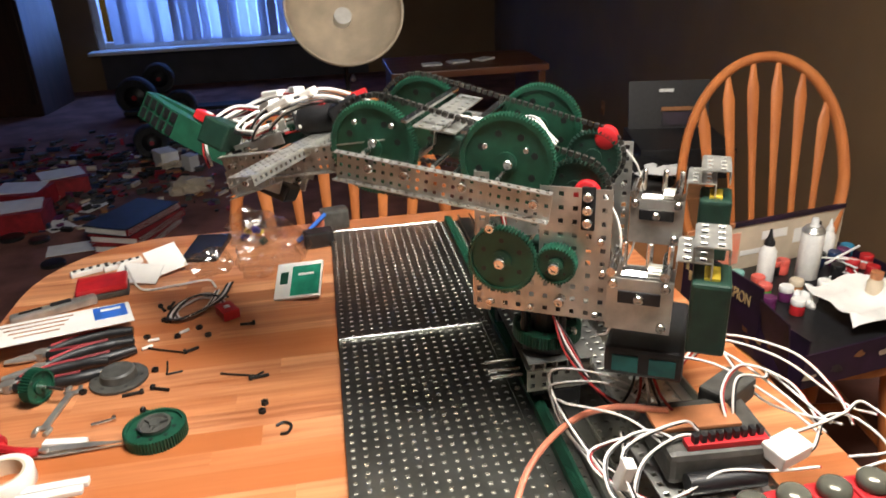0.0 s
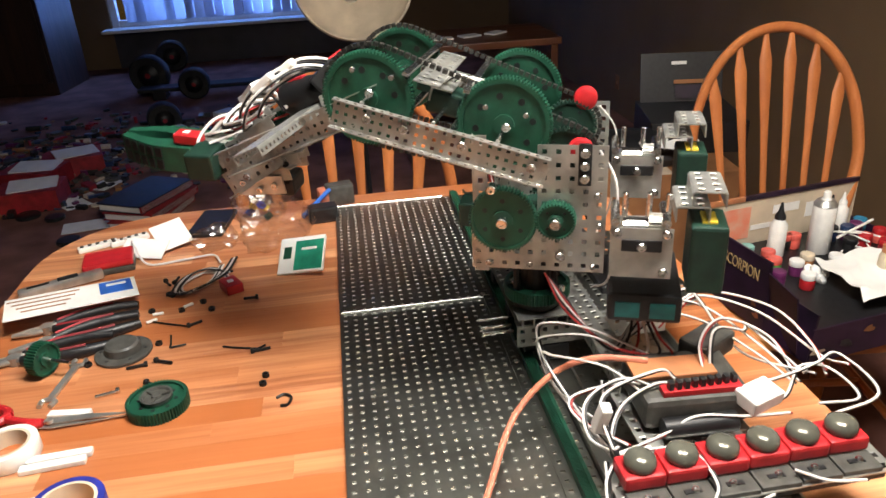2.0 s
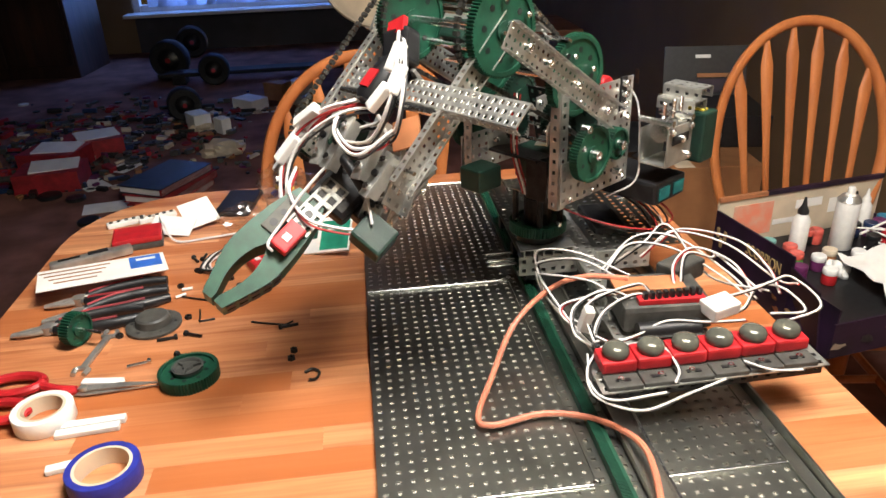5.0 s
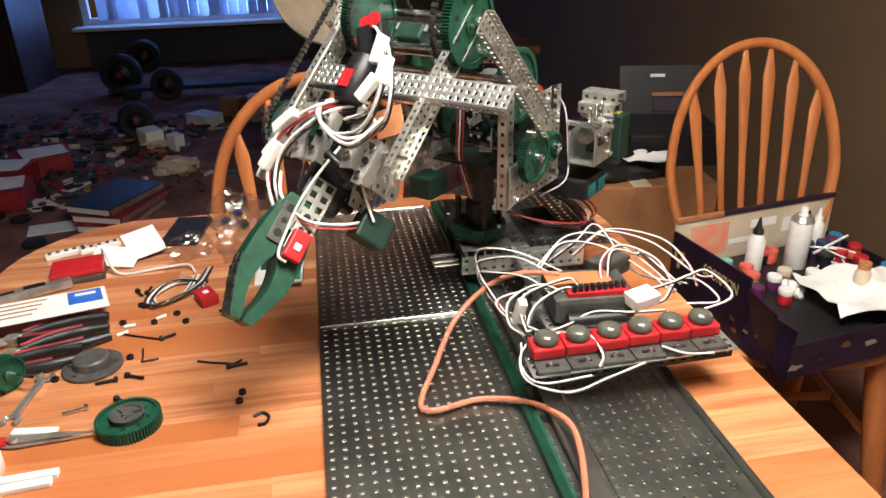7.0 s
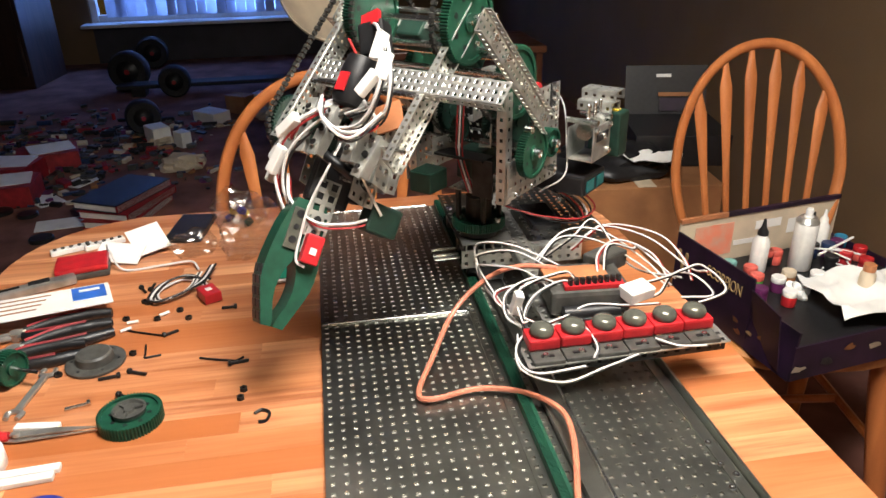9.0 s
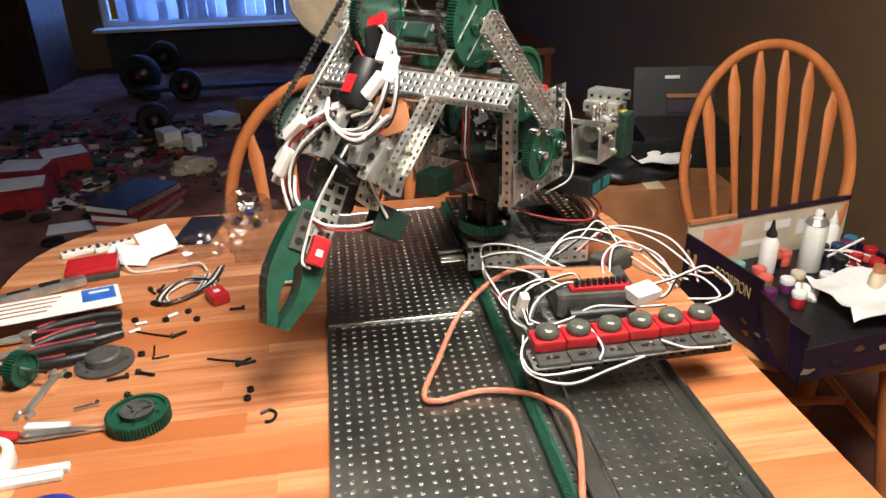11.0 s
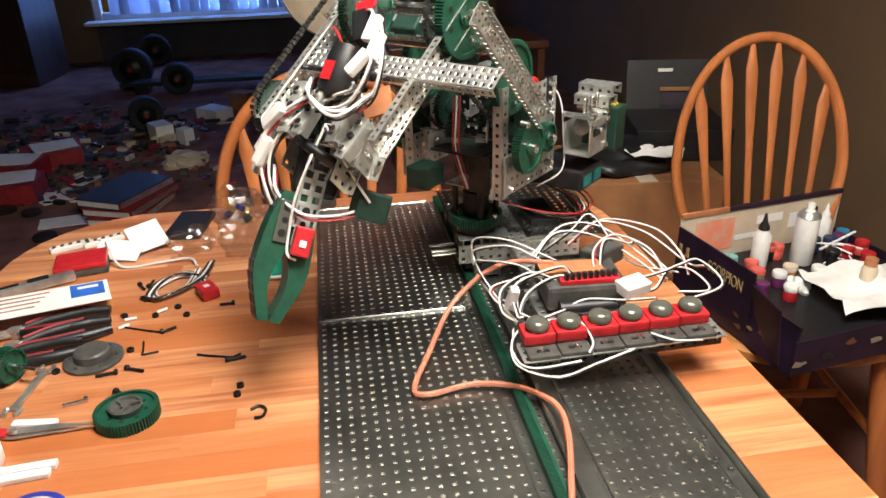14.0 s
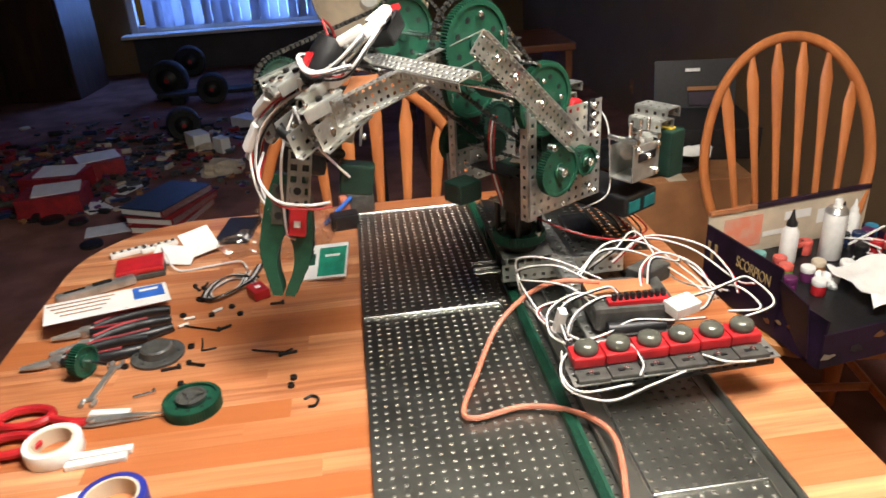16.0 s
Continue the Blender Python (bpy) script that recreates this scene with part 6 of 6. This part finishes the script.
for v in bm.verts:
    d = 0.22 * noise.noise(v.co * 1.7) + 0.10 * noise.noise(v.co * 5.0)
    v.co = Vector((v.co.x * 0.17 * (1 + d), v.co.y * 0.13 * (1 + d), max(v.co.z, -0.35) * (1 + d) * 0.055 + 0.02))
one("black_bag", bm, BLACK, "soft crumpled black bag on the carton", "bag", pose(0.83, 1.07, 0.552), "", True)
# Tan darkens the plate so that it stays faint in the dim room.
r = thing("light_switch", "tan light switch plate on the wall", "switch", pose(1.718, 3.454, 0.188, 90, 0, -90))
part("plate", box(BM(), (0, 0, 0.002), (0.05, 0.085, 0.005), bevel=0.002), TAN, r)
part("rocker", box(BM(), (0, 0, 0.006), (0.010, 0.022, 0.008), bevel=0.002), TAN, r)

# ---- floor lamp with a ribbed bowl shade ----
r = thing("floor_lamp", "floor lamp with a ribbed cream bowl shade turned to the table", "lamp", pose(0.094, 1.76, 0))
part("base", lathe(BM(), [(0.13, 0), (0.135, 0.008), (0.12, 0.02), (0.02, 0.03)], 28), BLACK, r, smooth=True)
part("pole", cyl(BM(), (0, 0.03, 0.485), 0.009, 0.931, "z", 12), BLACK, r)
prof = []
for k in range(13):
    t = k / 12
    prof.append((0.03 + 0.165 * math.sin(t * math.pi / 2), 0.10 * (1 - math.cos(t * math.pi / 2)) + 0.003 * (k % 2)))
prof += [(0.199, 0.106), (0.197, 0.112), (0.19, 0.110)] + [(a - 0.004, b + 0.004) for a, b in reversed(prof[:-1])]
sh = part("shade", lathe(BM(), prof, 48, close=False), CREAM, r, "ribbed cream shade", pose(0, 0.03, 0.971, 62, 0, 6), True)
part("socket", cyl(BM(), (0, 0, 0.02), 0.03, 0.05, "z", 16), WHITE, sh)
part("knob", lathe(BM(), [(0.006, 0), (0.012, 0.01), (0.004, 0.025)], 12), STEEL, r, "", pose(0.02, -0.02, 0.771), True)

# ---- the dim living room ----
r = thing("bookcase", "dark wooden cabinet against the far wall", "cabinet", pose(-2.75, 5.75, 0, 0, 0, -6))
part("carcass", box(BM(), (0, 0, 1.05), (1.1, 0.6, 2.1), bevel=0.008), DARKWOOD, r)
for k in range(2):
    d = part("door", box(BM(), (-0.27 + 0.54 * k, -0.306, 0.9), (0.5, 0.02, 1.6), bevel=0.006), DARKWOOD, r, "panelled dark door")
    part("knob", cyl(BM(), (-0.06 + 0.12 * k, -0.325, 0.95), 0.012, 0.03, "y", 12), STEEL, d)
r = thing("desk", "red-brown wooden desk in the dark living room", "desk", pose(0.72, 2.9, 0, 0, 0, 0))
part("top", box(BM(), (0, 0, 0.61), (0.78, 0.5, 0.035), bevel=0.006), DESKWOOD, r)
for sx in (-1, 1):
    part("side", box(BM(), (0.36 * sx, 0, 0.295), (0.035, 0.46, 0.59), bevel=0.004), DESKWOOD, r)
part("shelf", box(BM(), (0, 0.02, 0.3), (0.684, 0.42, 0.02)), DESKWOOD, r)
for k in range(3):
    one("papers", box(BM(), (0, 0, 0.004), (0.10, 0.07, 0.008), bevel=0.001), PAPER, "small stack of papers on the desk", "paper", pose(0.55 + 0.14 * k, 2.82 + 0.03 * k, 0.629, 0, 0, 20 * k), "desk papers")

r = thing("low_bench", "low dark bench in front of the window", "bench", pose(-0.55, 4.95, 0))
part("top", box(BM(), (0, 0, 0.075), (1.9, 0.16, 0.03), bevel=0.008), RUBBER, r)
for sx in (-1, 1):
    part("foot", box(BM(), (0.8 * sx, 0, 0.03), (0.1, 0.14, 0.06), bevel=0.006), BLACK, r)


def big_wheel(x, y, rad, rx, rz):
    r = thing("robot_roller", "big black rubber robot wheel with a red hub on the carpet", "roller", pose(x, y, rad * 1.0, rx, 0, rz), "loose wheels")
    part("tyre", lathe(BM(), [(rad * 0.55, -0.05), (rad * 0.9, -0.055), (rad, -0.035), (rad, 0.035), (rad * 0.9, 0.055), (rad * 0.55, 0.05)], 28, turn("y"), close=False), RUBBER, r, smooth=True)
    part("hub", lathe(BM(), [(0.02, -0.06), (rad * 0.3, -0.055), (rad * 0.55, -0.03), (rad * 0.55, 0.03), (0.02, 0.04)], 20, turn("y")), BLACK, r, smooth=True)
    part("hub_cap", cyl(BM(), (0, -0.06, 0), rad * 0.13, 0.012, "y", 14), RED_PAPER, r, "red hub cap")


for x, y, rad, rz in ((-1.45, 6.05, 0.135, 8), (-1.45, 5.15, 0.15, -5), (-1.07, 4.85, 0.115, 4), (-1.10, 3.85, 0.105, 15)):
    big_wheel(x, y, rad, 0, rz)


def book(x, y, z, sx, sy, sz, rz, cover, label):
    r = thing("book", label, "book", pose(x, y, z, 0, 0, rz), "books on the floor")
    part("page_block", box(BM(), (0.004, 0, sz / 2), (sx - 0.008, sy - 0.012, sz - 0.008)), PAPER, r, "white page block")
    part("cover", box(BM(), (0, 0, 0.002), (sx, sy, 0.004)), cover, r)
    part("cover", box(BM(), (0, 0, sz - 0.002), (sx, sy, 0.004)), cover, r)
    part("spine", box(BM(), (sx / 2 - 0.003, 0, sz / 2), (0.006, sy, sz - 0.008)), RED_PAPER, r, "red spine")


book(-0.90, 2.45, 0.0, 0.24, 0.37, 0.036, -16, RED_PAPER, "thick red book lying on the carpet")
book(-0.90, 2.47, 0.037, 0.25, 0.38, 0.036, -22, RED_PAPER, "thick red book on another")
book(-0.92, 2.48, 0.074, 0.24, 0.37, 0.036, -27, BOOKBLACK, "thick dark blue book on top of a pile")
for x, y, rz, c in ((-1.53, 2.74, 4, RED_PAPER), (-1.62, 3.05, -12, RED_PAPER), (-1.48, 3.25, 18, RED_PAPER)):
    rr = thing("red_box", "red cardboard box with papers on the carpet", "box", pose(x, y, 0, 0, 0, rz), "red boxes")
    part("tray", box(BM(), (0, 0, 0.05), (0.3, 0.22, 0.10), bevel=0.003), c, rr)
    part("sheet", box(BM(), (0.02, 0.01, 0.104), (0.22, 0.16, 0.008), pose(0, 0, 0, 3, 2, 10)), PAPER, rr, "loose papers")
for x, y, rr in ((-1.50, 2.58, 0.055), (-1.207, 2.215, 0.05), (-1.36, 2.52, 0.045)):
    one("black_disc", lathe(BM(), [(rr * 0.3, 0), (rr, 0), (rr, 0.012), (rr * 0.9, 0.016), (rr * 0.3, 0.016)], 24), BLACK, "flat black plastic disc on the carpet", "disc", pose(x, y, 0.0), "black discs", True)
for x, y, sx, sy, rz in ((-1.18, 2.38, 0.2, 0.12, 12), (-1.35, 2.72, 0.12, 0.2, 40), (-0.60, 3.95, 0.22, 0.12, 10), (-1.72, 3.5, 0.2, 0.14, -20), (-1.25, 2.95, 0.16, 0.12, 65)):
    one("paper_sheet", box(BM(), (0, 0, 0.002), (sx, sy, 0.003), pose(0, 0, 0, 1, 1, 0)), PAPER, "loose paper on the carpet", "paper", pose(x, y, 0.002, 0, 0, rz), "loose papers")
for x, y, s in ((-0.76, 3.07, 0.11), (-0.95, 3.55, 0.07), (-1.75, 3.2, 0.09), (-0.35, 4.05, 0.09)):
    bm = BM()
    bmesh.ops.create_icosphere(bm, subdivisions=3, radius=1)
    for v in bm.verts:
        v.co = v.co * (1 + 0.5 * noise.noise(v.co * 2.4 + Vector((x * 9, y, 0))))
        v.co = Vector((v.co.x * s, v.co.y * s * 0.8, max(v.co.z, -0.4) * s * 0.5 + 0.2 * s))
    one("crumpled_cloth", bm, CREAM, "crumpled pale cloth on the carpet", "cloth", pose(x, y, 0), "crumpled cloths", True)
for x, y, sx, sz, c in ((-0.55, 4.25, 0.16, 0.12, TAN), (-0.38, 4.35, 0.18, 0.10, PAPER), (-0.98, 3.62, 0.15, 0.10, PAPER), (-0.72, 4.05, 0.2, 0.07, PAPER), (-0.82, 3.5, 0.09, 0.09, PAPER)):
    one("small_carton", box(BM(), (0, 0, sz / 2), (sx, sx * 0.7, sz), bevel=0.003), c, "small carton on the carpet", "box", pose(x, y, 0, 0, 0, 60 * x), "small cartons")
# bits past counting
rng = random.Random(11)
PAL = [RED_PAPER, GREY_D, BLACK, GREY_D, VIOLET, TAN, RED_PAPER, BLACK, NAVY, OLIVE, CREAM, GREY_D, RUBBER, BLACK]
for c_i, material in enumerate(PAL):
    bm = BM()
    for k in range(60):
        t = rng.random()
        x, y = rng.gauss(-1.5, 0.45), rng.gauss(3.45, 0.5)
        if y < 2.5 or y > 4.7 or x > -0.45 or x < -2.8:
            continue
        s = rng.uniform(0.01, 0.042)
        d = (s * rng.uniform(0.6, 2.2), s * rng.uniform(0.4, 1.2), s * rng.uniform(0.25, 0.8))
        q = rng.random()
        if q < 0.65:
            box(bm, (x, y, d[2] / 2 + 0.004), d, pose(0, 0, 0, rng.uniform(-9, 9), rng.uniform(-9, 9), rng.uniform(0, 180)))
        elif q < 0.85:
            cyl(bm, (x, y, s * 0.4), s * 0.4, s * 2.2, rng.choice("xyz") if s < 0.03 else "x", 10)
        else:
            lathe(bm, [(s * 0.4, 0), (s, 0), (s, s * 0.35), (s * 0.4, s * 0.35)], 14, pose(x, y, 0.0))
    tagged(obj("floor_clutter", bm, material), "scattered plastic toy parts covering the carpet", "clutter", kind="stuff")


planks(TABLE)

# ---- movement ----
SLIDE = [(0, -0.274), (0.5, -0.275), (1, -0.272), (1.5, -0.259), (2, -0.240), (2.5, -0.216), (3, -0.197), (3.5, -0.177), (4, -0.158), (4.2, -0.149), (6.3, -0.051), (6.5, -0.041), (7, -0.020), (7.5, -0.003), (8, -0.003), (8.5, -0.004), (9, -0.003), (11.5, -0.005), (12, -0.003), (12.5, -0.003), (13, -0.003), (13.5, -0.002), (14, -0.002), (14.5, -0.009), (15, -0.032), (15.5, -0.055), (16, -0.064)]
# seconds, turret turn, upper arm, forearm, gripper pitch, gripper roll (degrees)
JOINTS = [
    (0, 150.8, 7.2, -9.0, 20.8, 18.0), (0.5, 150.4, 8.8, -12.2, 18.2, 17.0), (1, 150.7, 11.3, -15.9, 14.1, 14.0), (1.5, 152.1, 13.6, -19.0, 10.6, 5.8),
    (2, 159.5, 15.6, -21.8, 1.9, -7.4), (2.5, 171.3, 18.4, -25.3, -8.7, -17.2), (3, 182.4, 20.6, -29.6, -15.4, -24.0), (3.5, 190.6, 23.0, -32.7, -19.4, -28.6),
    (4, 202.1, 26.1, -36.1, -23.8, -39.3), (4.2, 205.7, 26.5, -38.2, -25.9, -41.9), (5.2, 217.5, 35.0, -42.0, -30.5, -44.0), (6.3, 224.7, 40.8, -42.4, -33.6, -58.0),
    (6.5, 224.9, 42.0, -41.9, -36.0, -58.0), (7, 224.9, 43.7, -41.9, -41.0, -58.0), (7.5, 224.6, 43.8, -41.7, -45.9, -58.0), (8, 224.7, 43.7, -42.0, -50.8, -58.0),
    (8.5, 224.8, 43.7, -42.2, -54.0, -58.0), (9, 224.7, 43.7, -42.0, -54.6, -60.0), (11.5, 225.1, 43.8, -41.9, -54.0, -59.6), (12, 225.1, 43.6, -41.8, -54.1, -58.7),
    (12.5, 225.0, 43.6, -41.9, -54.2, -58.1), (13, 225.1, 43.7, -41.1, -54.0, -57.6), (13.5, 224.6, 43.7, -38.5, -55.8, -57.3), (14, 224.9, 44.1, -35.0, -60.8, -57.0),
    (14.5, 224.6, 44.8, -31.9, -65.3, -56.9), (15, 221.0, 44.5, -28.7, -69.3, -56.6), (15.5, 216.1, 44.0, -24.7, -73.7, -56.3), (16, 211.4, 42.8, -12.1, -78.4, -56.0)]


def arm_rows():
    out = {"turret": [], "upper": [], "fore": [], "grip": [], "loom": []}
    for t, yaw, a, b, g, roll in JOINTS:
        T = pose(0, 0, 0, 0, 0, yaw)
        S = T @ Matrix.Translation((SX, 0, SZ - ROOTZ))
        U = S @ pose(0, 0, 0, 0, -a, 0)
        E = (U @ Matrix.Translation((UL, 0, 0))).translation
        F = Matrix.Translation((U @ Matrix.Translation((0.1334, 0, -0.0063))).translation) @ T @ pose(0, 0, 0, 0, -b, 0)
        V = (Matrix.Translation(E) @ T @ pose(0, 0, 0, 0, -b, 0) @ Matrix.Translation((WX, 0, WZ))).translation
        W = (F @ Matrix.Translation((0.163, -0.0138, -0.0285))).translation
        G = Matrix.Translation(W) @ T @ pose(0, 0, 0, 0, -g, 0) @ pose(0, 0, 0, roll, 0, 0)
        L = Matrix.Translation(V) @ T @ pose(0, 0, 0, 0, -(0.45 * b + 0.55 * (g - 8)), 0)
        for k, m in zip(("turret", "upper", "fore", "grip", "loom"), (T, U, F, G, L)):
            out[k].append((t, m))
    return out


def motions():
    walk(robot, [(t, pose(AX, AY + s, ROOTZ)) for t, s in SLIDE])
    rows = arm_rows()
    walk(turret, rows["turret"])
    walk(upper, rows["upper"])
    walk(fore, rows["fore"])
    walk(grip, rows["grip"])
    walk(bundle, rows["loom"])


motions()
